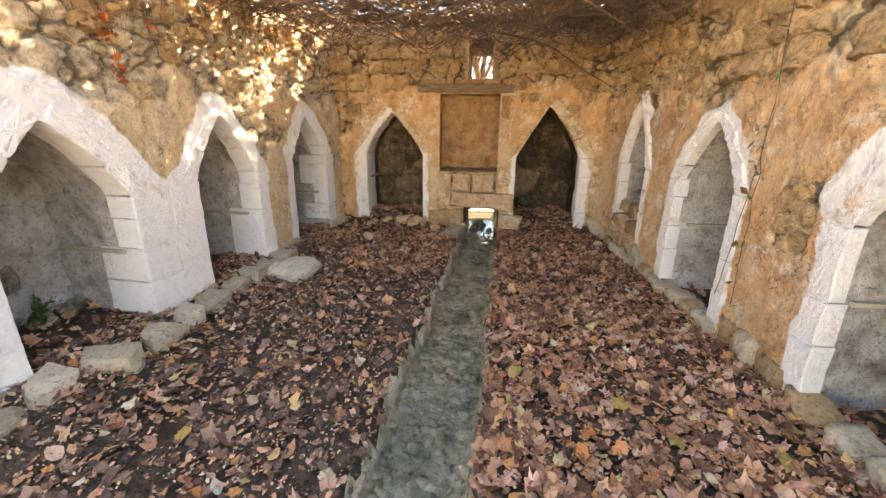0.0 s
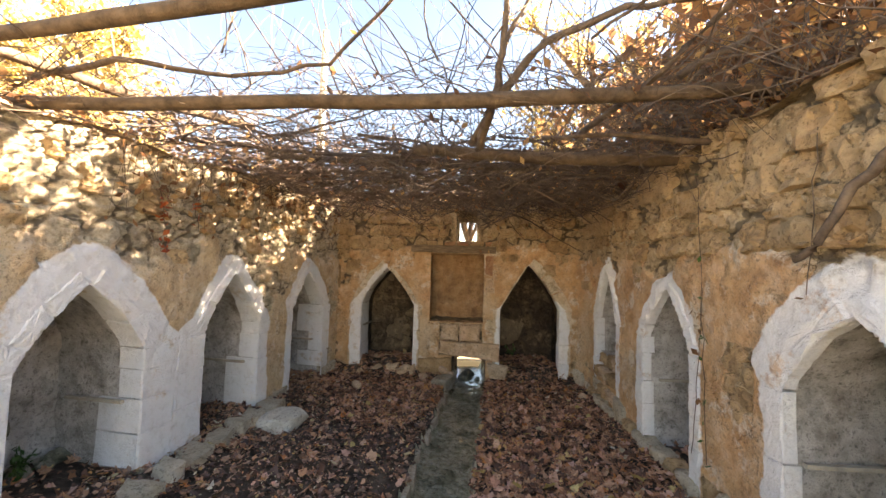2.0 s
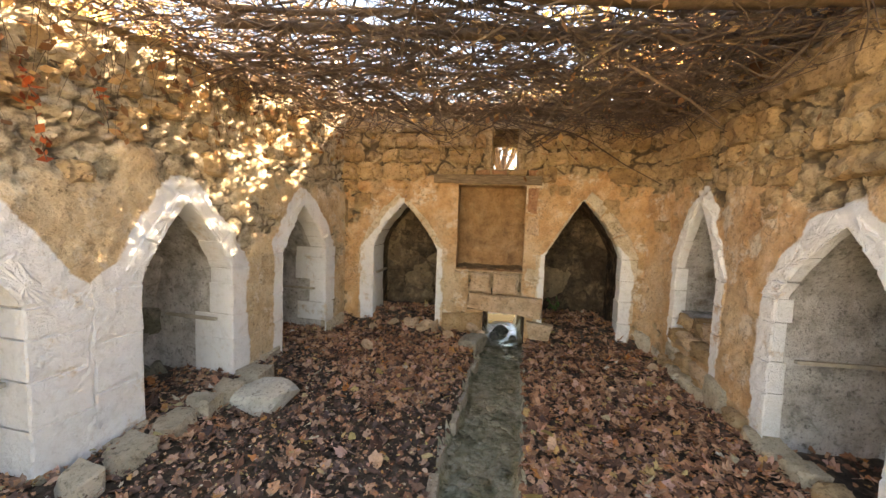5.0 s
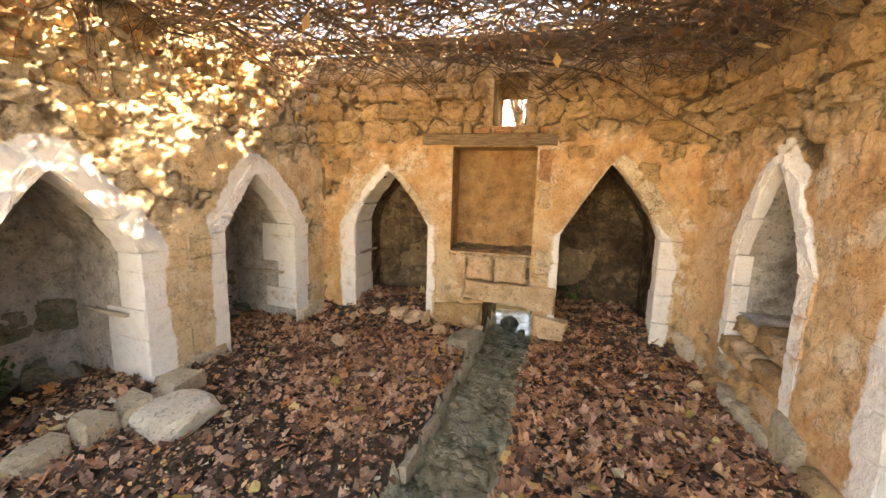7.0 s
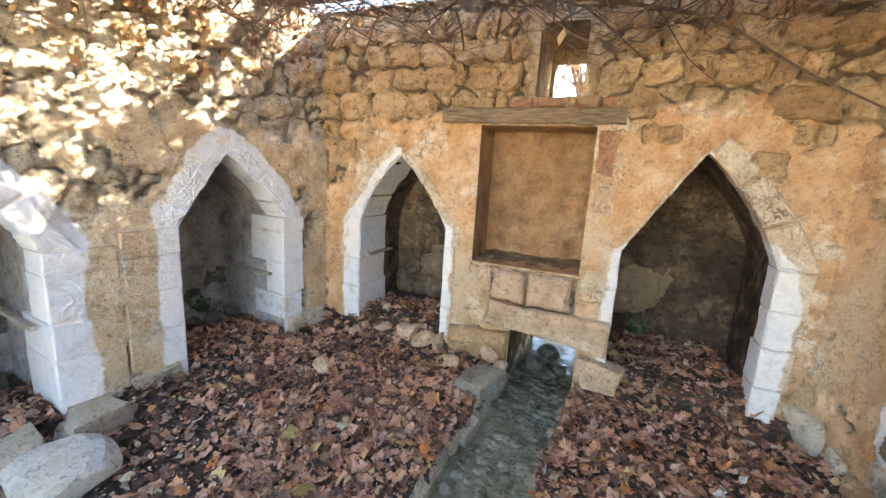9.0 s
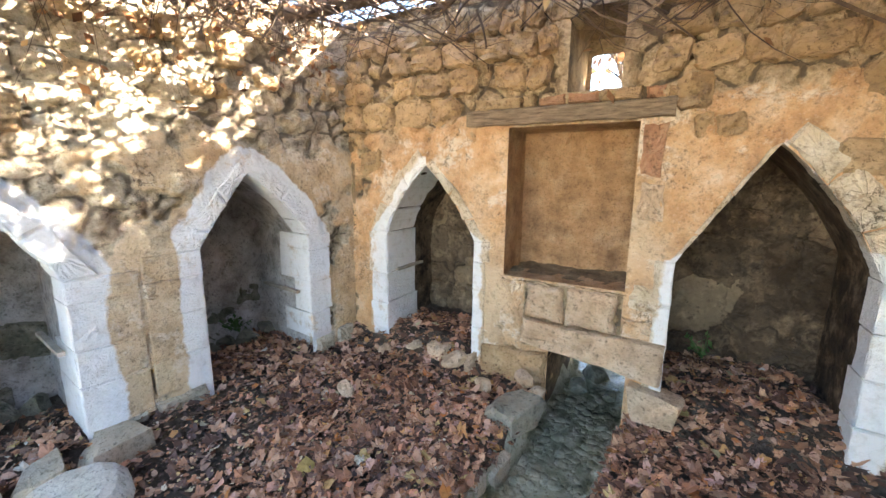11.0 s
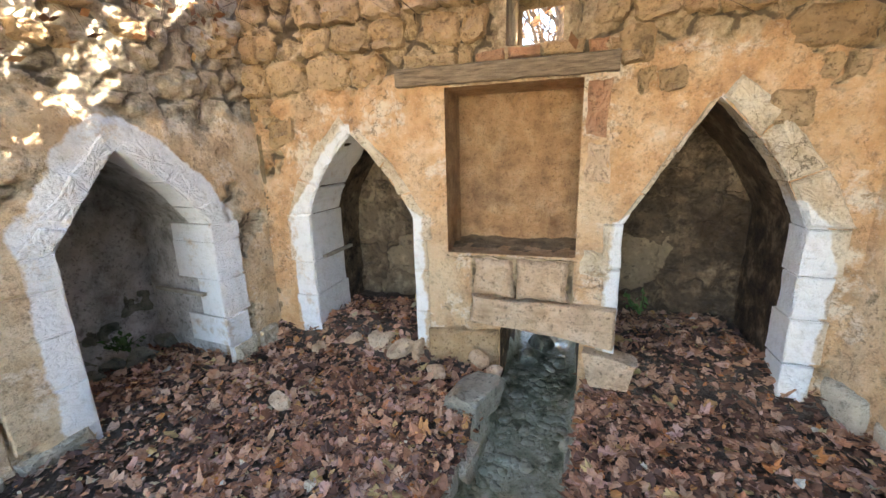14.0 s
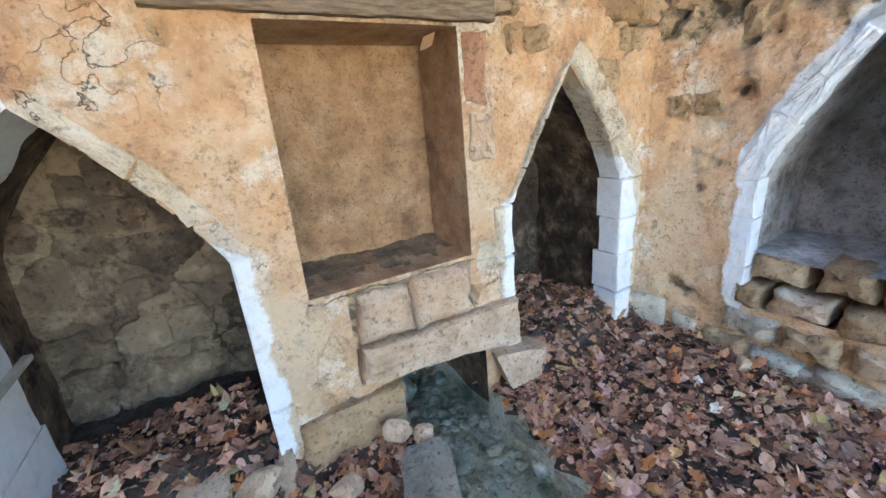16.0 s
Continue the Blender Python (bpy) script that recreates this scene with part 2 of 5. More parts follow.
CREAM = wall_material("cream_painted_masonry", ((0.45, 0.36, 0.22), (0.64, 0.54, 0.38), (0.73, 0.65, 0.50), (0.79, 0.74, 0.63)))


def bark(name, dark, light, grain=None):
    m, nt, b = material(name)
    f = tex(nt, 9, 8, 0.7, stretch=grain)
    nt.links.new(ramp(nt, f, [(0.3, dark), (0.7, light)]), b.inputs["Base Color"])
    bump(nt, b, tex(nt, 30, 6, stretch=grain), 0.8, 0.015)
    return m


POLE = bark("weathered_pole_wood", (0.045, 0.03, 0.018), (0.17, 0.12, 0.075))
TWIG = bark("dry_vine_bark", (0.04, 0.027, 0.019), (0.19, 0.138, 0.095))
SLATWOOD = bark("pale_slat_wood", (0.30, 0.26, 0.20), (0.52, 0.47, 0.38))
BEAM = bark("grey_lintel_wood", (0.07, 0.048, 0.028), (0.34, 0.255, 0.165), (0.5, 7, 7))


def leafy(name, stops, rough=0.55, through_light=0.25):
    m, nt, b = material(name, rough)
    g = nt.nodes.new("ShaderNodeNewGeometry")
    col = ramp(nt, g.outputs["Random Per Island"], stops)
    col = mix(nt, step(nt, tex(nt, 55, 5), 0.5, 0.8), col, mix(nt, 0.6, col, (0.05, 0.025, 0.012)))
    nt.links.new(col, b.inputs["Base Color"])
    tr = nt.nodes.new("ShaderNodeBsdfTranslucent")
    nt.links.new(col, tr.inputs[0])
    ms = nt.nodes.new("ShaderNodeMixShader")
    ms.inputs[0].default_value = through_light
    nt.links.new(b.outputs[0], ms.inputs[1])
    nt.links.new(tr.outputs[0], ms.inputs[2])
    nt.links.new(ms.outputs[0], nt.nodes["Material Output"].inputs[0])
    return m


LITTER = leafy("fallen_brown_leaves", [(0.0, (0.075, 0.04, 0.028)), (0.18, (0.18, 0.092, 0.058)), (0.4, (0.36, 0.18, 0.10)), (0.58, (0.50, 0.275, 0.155)), (0.76, (0.58, 0.36, 0.22)), (0.86, (0.60, 0.37, 0.29)), (0.94, (0.52, 0.20, 0.055)), (1.0, (0.60, 0.46, 0.20))], through_light=0.1)
HUMUS = leafy("dark_humus_leaves", [(0.0, (0.075, 0.05, 0.042)), (0.4, (0.16, 0.10, 0.078)), (0.75, (0.29, 0.18, 0.125)), (0.92, (0.44, 0.29, 0.20)), (1.0, (0.52, 0.37, 0.26))], through_light=0.05)
DRYLEAF = leafy("dry_vine_leaves", [(0.0, (0.12, 0.06, 0.03)), (0.5, (0.27, 0.135, 0.06)), (1.0, (0.46, 0.29, 0.12))], through_light=0.42)
GOLD = leafy("golden_leaves", [(0.0, (0.30, 0.20, 0.06)), (0.5, (0.45, 0.33, 0.10)), (1.0, (0.56, 0.46, 0.20))], through_light=0.3)
PALELEAF = leafy("pale_dry_leaves", [(0.0, (0.45, 0.40, 0.30)), (0.5, (0.52, 0.42, 0.16)), (1.0, (0.62, 0.58, 0.48))], through_light=0.1)
GREENLEAF = leafy("green_leaves", [(0.0, (0.05, 0.11, 0.03)), (1.0, (0.10, 0.18, 0.05))], through_light=0.3)
REDLEAF = leafy("red_leaves", [(0.0, (0.30, 0.06, 0.02)), (1.0, (0.48, 0.14, 0.05))], through_light=0.3)

WATER, nt, b = material("clear_water", 0.03)
b.inputs["Transmission Weight"].default_value, b.inputs["IOR"].default_value = 1.0, 1.33
b.inputs["Base Color"].default_value = (0.97, 0.99, 0.96, 1)
b.inputs["Specular IOR Level"].default_value = 0.5
bump(nt, b, tex(nt, 22, 4, 0.55, stretch=(1.0, 0.55, 1)), 0.2, 0.02)


# ---- mesh helpers ----
def link(name, bm, mat, parent=None, smooth=False):
    me = bpy.data.meshes.new(name)
    bm.to_mesh(me)
    bm.free()
    me.materials.append(mat)
    if smooth:
        me.polygons.foreach_set("use_smooth", [True] * len(me.polygons))
    ob = new(name, me)
    if parent is not None:
        ob.parent = parent
    return ob


def part(name, bm, mat, parent, label=""):
    return tagged(link(name, bm, mat, parent), label)


def raw(name, verts, faces, mats, parent=None, smooth=False, index=None):
    me = bpy.data.meshes.new(name)
    me.from_pydata([tuple(map(float, v)) for v in verts], [], faces)
    for m in mats if isinstance(mats, (list, tuple)) else [mats]:
        me.materials.append(m)
    if index is not None:
        me.polygons.foreach_set("material_index", index)
    if smooth:
        me.polygons.foreach_set("use_smooth", [True] * len(me.polygons))
    me.update()
    ob = new(name, me)
    if parent is not None:
        ob.parent = parent
    return ob


def fbm(x, y, z, s):
    return noise.fractal(Vector((x * s, y * s, z * s)), 0.9, 2.0, 4)


class Curve:
    """A wall's plan line: s metres along it from a zero point, d metres into the wall, z up."""

    def __init__(self, pts, zero, heads=None):
        self.heads = heads
        p = np.array(pts, float)
        seg = np.linalg.norm(np.diff(p, axis=0), axis=1)
        t = np.concatenate([[0], np.cumsum(seg)])
        tt = np.linspace(0, t[-1], 241)
        q = np.stack([np.interp(tt, t, p[:, i]) for i in (0, 1)], 1)
        for _ in range(24):
            q[1:-1] = (q[:-2] + 2 * q[1:-1] + q[2:]) / 4
        self.q = q
        self.t = np.concatenate([[0], np.cumsum(np.linalg.norm(np.diff(q, axis=0), axis=1))])
        k = np.argmin(np.linalg.norm(q - np.array(zero), axis=1))
        self.t -= self.t[k]
        tan = np.gradient(q, axis=0)
        tan /= np.linalg.norm(tan, axis=1)[:, None]
        self.n = np.stack([-tan[:, 1], tan[:, 0]], 1)

    def at(self, s, d, z):
        x, y = np.interp(s, self.t, self.q[:, 0]), np.interp(s, self.t, self.q[:, 1])
        nx, ny = np.interp(s, self.t, self.n[:, 0]), np.interp(s, self.t, self.n[:, 1])
        if self.heads and z > 1.9:
            z = 1.9 + (z - 1.9) * (np.interp(s, *self.heads) - 1.9) / 0.9
        return Vector((x + nx * d, y + ny * d, z))

    def turn(self, s):
        a, c = self.at(s - 0.05, 0, 0), self.at(s + 0.05, 0, 0)
        return math.atan2(c.y - a.y, c.x - a.x)


# into the wall is to the left of the line's way, so the line runs clockwise seen from above
LEFT = Curve([(-2.75, -3.2), (-2.45, 0.4), (-2.18, 2.0), (-1.89, 3.55), (-1.60, 5.1), (-1.50, 5.62), (-1.46, 5.85)], (-2.18, 2.0), ([-2.6, 0.3, 1.3, 2.4, 3.5], [2.46, 2.50, 2.54, 2.64, 2.74]))
BACK = Curve([(-1.62, 5.80), (-1.5, 5.78), (2.0, 5.43), (2.45, 5.385)], (-1.5, 5.78))
RIGHT = Curve([(2.02, 5.60), (2.10, 5.42), (2.16, 5.2), (2.15, 4.9), (2.09, 4.4), (1.95, 2.5), (1.87, 1.4), (1.78, 0.0), (1.6, -3.2)], (1.95, 2.5), ([-3.0, -2.0, -0.5, 1.0, 2.5], [2.78, 2.76, 2.68, 2.66, 2.64]))
TOP = 2.8


def arch_line(a, n=9, grow=0.0):
    """Outline of a pointed opening (s, z) from its left foot over the apex to its right foot."""
    s0, s1, zb, zs, sa, za, bl, br = a
    s0, s1 = s0 - grow, s1 + grow
    za = za + grow * 0.95

    def bow(foot, way, k):
        return (foot + sa) / 2 * (1 - k) + (foot + way * 0.03) * k, zs + (0.5 + 0.06 * k) * (za - zs)

    pts = [(s0, zb), (s0, zs)]
    for i in range(1, n + 1):
        t = i / n
        c = bow(s0, 1, bl)
        pts.append(((1 - t) ** 2 * s0 + 2 * t * (1 - t) * c[0] + t * t * sa, (1 - t) ** 2 * zs + 2 * t * (1 - t) * c[1] + t * t * za))
    for i in range(1, n + 1):
        t = i / n
        c = bow(s1, -1, br)
        pts.append(((1 - t) ** 2 * sa + 2 * t * (1 - t) * c[0] + t * t * s1, (1 - t) ** 2 * za + 2 * t * (1 - t) * c[1] + t * t * zs))
    pts.append((s1, zb))
    return pts


def hole_line(a, n=9, foot=0.0):
    return arch_line((a[0], a[1], min(a[2], foot), *a[3:]), n)


def box_line(s0, s1, z0, z1):
    return [(s0, z0), (s0, z1), (s1, z1), (s1, z0)]


def inside(poly, P):
    r = np.zeros(len(P), bool)
    for (x0, y0), (x1, y1) in zip(poly, poly[1:] + poly[:1]):
        c = (y0 > P[:, 1]) != (y1 > P[:, 1])
        with np.errstate(divide="ignore", invalid="ignore"):
            r ^= c & (P[:, 0] < (x1 - x0) * (P[:, 1] - y0) / (y1 - y0) + x0)
    return r


def snap(poly, P, closed=True):
    best, q = np.full(len(P), 1e9), P.copy()
    for a, c in zip(poly, poly[1:] + (poly[:1] if closed else [])):
        a, c = np.array(a), np.array(c)
        t = np.clip(((P - a) @ (c - a)) / max((c - a) @ (c - a), 1e-9), 0, 1)
        k = a + t[:, None] * (c - a)
        dd = np.linalg.norm(P - k, axis=1)
        m = dd < best
        best[m], q[m] = dd[m], k[m]
    return best, q


def arch_paint(a, wl, wr, top=1.0, head=(0.14, 0.14)):
    """How far inside the whitewashed margin of an opening a point of the wall lies, in decimetres."""
    line = arch_line(a, 12)

    def value(P):
        dist, q = snap(line, P, False)
        side = P[:, 0] > a[4]
        w = np.where(side, wr, wl)
        hd = np.where(side, head[1], head[0])
        w = np.where(P[:, 1] > a[3], hd + (w - hd) * np.clip(1 - (P[:, 1] - a[3]) / 0.15, 0, 1), w)
        v = (w * np.interp(P[:, 1], [a[2] + 0.45, a[3] + 0.05], [1.0, top]) - dist) / 0.1
        return np.where((P[:, 1] < a[2]) & (P[:, 0] > a[0]) & (P[:, 0] < a[1]), -2.0, v)
    return value


def paint_of(paints, P):
    v = np.full(len(P), -2.0)
    for f in paints:
        v = np.maximum(v, f(P))
    return np.clip(v, -2, 2)


def attribute(me, name, values):
    me.attributes.new(name, "FLOAT", "POINT").data.foreach_set("value", np.asarray(values, float))


def skin(name, curve, s0, s1, z0, z1, holes, mat, relief=0.019, h=0.022, d=0.0, rough_from=1.9, parent=None, paints=(), bare_level=0.38, boxes=(), rubble_scale=5.2, sunk=1.0):
    """One face of a wall with its openings, uneven as laid and plastered by hand."""
    ns, nz = int((s1 - s0) / h) + 1, int((z1 - z0) / h) + 1
    S, Z = np.meshgrid(np.linspace(s0, s1, ns), np.linspace(z0, z1, nz))
    P = np.stack([S.ravel(), Z.ravel()], 1)
    gone = np.zeros(len(P), bool)
    room = np.full(len(P), 9.0)
    for poly in holes:
        dist, q = snap(poly, P)
        near = dist < h * 0.62
        P[near] = q[near]
        room = np.minimum(room, dist)
        gone |= inside(poly, P) & ~near
    verts, rough, joint = [], [], []
    for (s, z), free in zip(P, room):
        w = curve.at(s, 0, z)
        big = fbm(w.x, w.y, z, 2.2)
        up = 5.0 * (z - rough_from - 0.20 * fbm(w.x, w.y, 0.3, 1.5)) + 0.8 * big
        loss = 3.2 * (fbm(w.x + 11, w.y + 3, z, 1.7) + 0.35 * fbm(w.x, w.y, z + 9, 6.0) - bare_level)
        loss *= min(1.0, max(0.0, (free - 0.12) / 0.15))
        up = max(0.0, min(1.0, max(up, loss)))
        for b0, b1, c0, c1 in boxes:
            if b0 < s < b1 and c0 < z < c1:
                up = 1.0
        k = relief * (1 + 1.2 * up) * min(1.0, free / 0.25)
        r = k * (big + 0.9 * fbm(w.x + 7, w.y, z, 8.0) + (0.5 + 0.4 * up) * fbm(w.x, w.y + 5, z, 20.0)) if k else 0
        lost = max(0.0, min(1.0, (up - 0.25) * 2.2)) * min(1.0, max(0.0, (free - 0.03) / 0.06))
        seam = 0.0
        if lost > 0 and d == 0:
            # rounded rubble with sunken earth joints where the plaster is gone
            q = Vector((w.x + 0.05 * big, w.y + 0.04 * fbm(w.x, w.y, z, 5), z * 1.25 + 0.05 * fbm(w.x + 2, w.y, z, 4)))
            near = noise.voronoi(q * rubble_scale)[0]
            seam = max(0.0, 1 - (near[1] - near[0]) / 0.30)
            r += sunk * lost * (0.034 * seam ** 1.5 - 0.012 * min(1.0, near[1] - near[0]))
        verts.append(curve.at(s, d + r + 0.024 * lost, z))
        rough.append(up)
        joint.append(seam * lost * min(1.0, sunk + 0.1))
    J, I = np.meshgrid(np.arange(nz - 1), np.arange(ns - 1), indexing="ij")
    k = (J * ns + I).ravel()
    Q = np.stack([k, k + 1, k + ns + 1, k + ns], 1)
    Q = Q[~gone[Q].any(axis=1)]
    C = P[Q].mean(axis=1)
    keep = np.ones(len(Q), bool)
    for poly in holes:
        keep &= ~inside(poly, C)
    ob = raw(name, verts, Q[keep].tolist(), mat, parent, smooth=True)
    attribute(ob.data, "rough", rough)
    attribute(ob.data, "joint", joint)
    attribute(ob.data, "white", paint_of(paints, P))
    return ob


def strip(curve, line, d0, d1, n, wob=0.0, taper=1.0):
    """Verts and faces of a passage: the outline swept from depth d0 to d1."""
    verts, faces = [], []
    m = len(line)
    cx = sum(p[0] for p in line) / m
    for j in range(n + 1):
        d = d0 + (d1 - d0) * j / n
        k = 1 + (taper - 1) * j / n
        for s, z in line:
            w = curve.at(cx + (s - cx) * k, d, z)
            if wob and j:
                w += Vector((fbm(w.x, w.y, w.z, 5), fbm(w.x + 3, w.y, w.z, 5), 0)) * wob
            verts.append(w)
    for j in range(n):
        for i in range(m - 1):
            a = j * m + i
            faces.append([a, a + 1, a + m + 1, a + m])
    return verts, faces


def fill_line(line, n):
    """The outline with about n points a side, evenly enough for uneven linings."""
    out = []
    for a, c in zip(line, line[1:]):
        k = max(1, int(math.dist(a, c) / 0.07))
        out += [(a[0] + (c[0] - a[0]) * i / k, a[1] + (c[1] - a[1]) * i / k) for i in range(k)]
    return out + [line[-1]]


def niche(name, curve, line, depth, mat, floor_z, parent, back=True, front=0.06, end=None):
    """Vaulted recess: reveals, vault and end wall in one uneven lining."""
    if front > 0.05:
        c0 = (line[0][0] + line[-1][0]) / 2
        line = [(c0 + (a - c0) * 1.045, z + (0.018 if z > 1.0 else 0)) for a, z in line]
    ln = fill_line(line, 8)
    verts, faces = strip(curve, ln, front, depth, 12, 0.008, 1.05)
    sides = len(faces)
    if back:
        s0, s1 = min(p[0] for p in ln), max(p[0] for p in ln)
        z0, z1 = min(p[1] for p in ln), max(p[1] for p in ln)
        base = len(verts)
        ns = nz = 28
        for j in range(nz + 1):
            for i in range(ns + 1):
                s, z = s0 - 0.06 + (s1 - s0 + 0.12) * i / ns, z0 - 0.05 + (z1 - z0 + 0.1) * j / nz
                w = curve.at(s, depth - 0.03, z)
                verts.append(curve.at(s, depth - 0.03 + (0.03 if front < 0.05 else 0.055) * fbm(w.x, w.y, w.z, 4) + (0.0 if front < 0.05 else 0.03) * fbm(w.x, w.y, w.z, 11), z))
        for j in range(nz):
            for i in range(ns):
                a = base + j * (ns + 1) + i
                faces.append([a, a + 1, a + ns + 2, a + ns + 1])
    return raw(name, verts, faces, [mat, end or mat], parent, smooth=True, index=[0] * sides + [1] * (len(faces) - sides))


def block(curve, quad, d0, d1, seed, bev=0.006, paints=(), wear=0.004):
    """One cut stone: a quad in (s, z) with worn edges, from depth d0 (front) to d1."""
    rnd = random.Random(seed)
    q = [Vector(p) for p in quad]
    c = sum(q, Vector((0, 0))) / len(q)
    n = 6
    pts = []
    for a, e in zip(q, q[1:] + q[:1]):
        pts += [a + (e - a) * i / n for i in range(n)]
    verts, flat = [], []
    m = len(pts)
    for d, ins in ((d1, 0.0032), (d0 + bev, 0.0032), (d0, bev + 0.0032), (d0, 0.45)):
        for p in pts:
            v = p + (c - p) * 0.5 if ins == 0.45 else p + (c - p).normalized() * (ins + rnd.uniform(0, wear * 0.7))
            v = v + Vector((noise.noise(Vector((p.x * 9, p.y * 9, seed * 7))), noise.noise(Vector((p.x * 9, p.y * 9, seed * 7 + 5))))) * wear * 1.3
            w = curve.at(v.x, 0, v.y)
            r = wear * (1.4 * fbm(w.x, w.y, w.z, 6) + rnd.uniform(-0.5, 0.5)) if d == d0 else 0
            verts.append(curve.at(v.x, d + r, v.y))
            flat.append(v)
    verts.append(curve.at(c.x, d0, c.y))
    flat.append(c)
    faces = [[j * m + i, j * m + (i + 1) % m, (j + 1) * m + (i + 1) % m, (j + 1) * m + i] for j in range(3) for i in range(m)]
    faces += [[3 * m + i, 3 * m + (i + 1) % m, 4 * m] for i in range(m)]
    return verts, faces, paint_of(paints, np.array(flat))


def cut_stone(name, curve, quad, d0, d1, seed, mat, parent, paints=(), bev=0.006, wear=0.004, label=""):
    v, f, white = block(curve, quad, d0, d1, seed, bev, paints, wear)
    ob = raw(name, v, f, mat, parent)
    me = ob.data
    bm = bmesh.new()
    bm.from_mesh(me)
    bmesh.ops.recalc_face_normals(bm, faces=bm.faces)
    bm.to_mesh(me)
    bm.free()
    me.polygons.foreach_set("use_smooth", [bev > 0.02] * len(me.polygons))
    attribute(me, "white", white)
    attribute(me, "rough", np.zeros(len(v)))
    return tagged(ob, label)


def arch_ring(curve, a, wl, wr, wall, seed, label, paints, proud=0.007, stone=None, arcs=(0.145, 0.145), deep=(0.36, 0.2), bev=0.008):
    """The dressed stones round an opening, jambs and voussoirs, each one a piece of the wall."""
    rnd = random.Random(seed)
    s0, s1, zb, zs, sa, za = a[:6]
    ring = tagged(new("arch_surround"), label, kind="structure")
    ring.parent = wall
    inn = arch_line(a, 12)
    for side, wide in ((0, wl), (1, wr)):
        out = arch_line(a, 12, arcs[side])
        li, lo = (inn, out) if side == 0 else (inn[::-1], out[::-1])
        z, sg, x = zb, -1 if side == 0 else 1, li[0][0]
        while z < zs - 0.01:
            z2 = min(z + rnd.uniform(0.20, 0.30), zs)
            if zs - z2 < 0.12:
                z2 = zs
            w = wide * (1 if wide > 0.2 else rnd.uniform(0.85, 1.15))
            k = -sg * rnd.uniform(0.001, 0.005)
            back = max(deep) if z == zb else rnd.choice(deep) * rnd.uniform(0.9, 1.1)
            cut_stone("arch_stone", curve, [(x + k, z + 0.001), (x + k, z2 - 0.001), (x + sg * w, z2 - 0.001), (x + sg * w, z + 0.001)], -proud - rnd.uniform(0, 0.004), back, rnd.random(), stone or WALL, ring, paints, bev=min(bev, wide * 0.15), wear=0.004)
            z = z2
        idx = rnd.choice([[1, 5, 9, 13], [1, 6, 13], [1, 4, 8, 13]])
        for i0, i1 in zip(idx, idx[1:]):
            w0, w1 = rnd.uniform(-0.02, 0.03), rnd.uniform(-0.02, 0.03)
            end = (lo[i1][0], lo[i1][1] + w0) if i1 < 13 else (0.45 * lo[13][0] + 0.55 * lo[11][0], 0.45 * lo[13][1] + 0.55 * lo[11][1] + w0)
            p = [li[i0], li[(i0 + i1) // 2], li[i1], end, lo[(i0 + i1) // 2], (lo[i0][0], lo[i0][1])]
            cut_stone("voussoir", curve, p, -proud - rnd.uniform(0, 0.010), min(deep), rnd.random(), stone or WALL, ring, paints, bev=min(bev * 1.6, arcs[side] * 0.25), wear=min(0.009, arcs[side] * 0.1))
    return ring


# ---- walls ----
L_ARCH = [(-0.16, 0.61, 0.18, 1.04, 0.20, 1.52, 0.35, 0.5), (1.19, 1.93, 0.20, 1.07, 1.53, 1.58, 0.4, 0.5), (2.58, 3.37, 0.28, 1.14, 2.92, 1.61, 0.12, 0.5)]
B_ARCH = [(0.41, 1.21, 0.28, 1.14, 0.79, 1.69, 0.55, 0.3), (2.50, 3.35, 0.13, 1.13, 2.90, 1.79, 0.05, 0.5)]
# s runs the other way along the right wall: it grows towards the viewer
R_ARCH = [(-2.34, -1.62, 0.40, 1.12, -1.98, 1.75, 0.4, 0.4), (-0.93, -0.16, 0.18, 1.10, -0.50, 1.57, 0.45, 0.45), (0.72, 1.50, 0.16, 1.08, 1.12, 1.52, 0.55, 0.4)]
L_WIDE, B_WIDE, R_WIDE = [(0.30, 0.285), (0.285, 0.32), (0.32, 0.20)], [(0.19, 0.115), (0.10, 0.17)], [(0.12, 0.13), (0.14, 0.13), (0.14, 0.2)]
NICHE_BOX, WINDOW_BOX, DRAIN_BOX = (1.45, 2.25, 0.91, 1.93), (1.82, 2.13, 2.12, 2.59), (1.80, 2.30, -0.3, 0.41)
L_PAINT = [arch_paint(L_ARCH[0], 0.30, 0.36, head=(0.25, 0.25)), arch_paint(L_ARCH[1], 0.34, 0.17, head=(0.19, 0.19)), arch_paint(L_ARCH[2], 0.14, 0.21, head=(0.18, 0.18))]
B_PAINT = [arch_paint(B_ARCH[0], 0.17, 0.085, 1.0, head=(0.08, -0.04)), arch_paint(B_ARCH[1], 0.07, 0.15, 0.8, head=(-0.1, 0.0))]
R_PAINT = [arch_paint(R_ARCH[0], 0.10, 0.12), arch_paint(R_ARCH[1], 0.15, 0.13, head=(0.16, 0.16)), arch_paint(R_ARCH[2], 0.16, 0.2, head=(0.27, 0.27))]

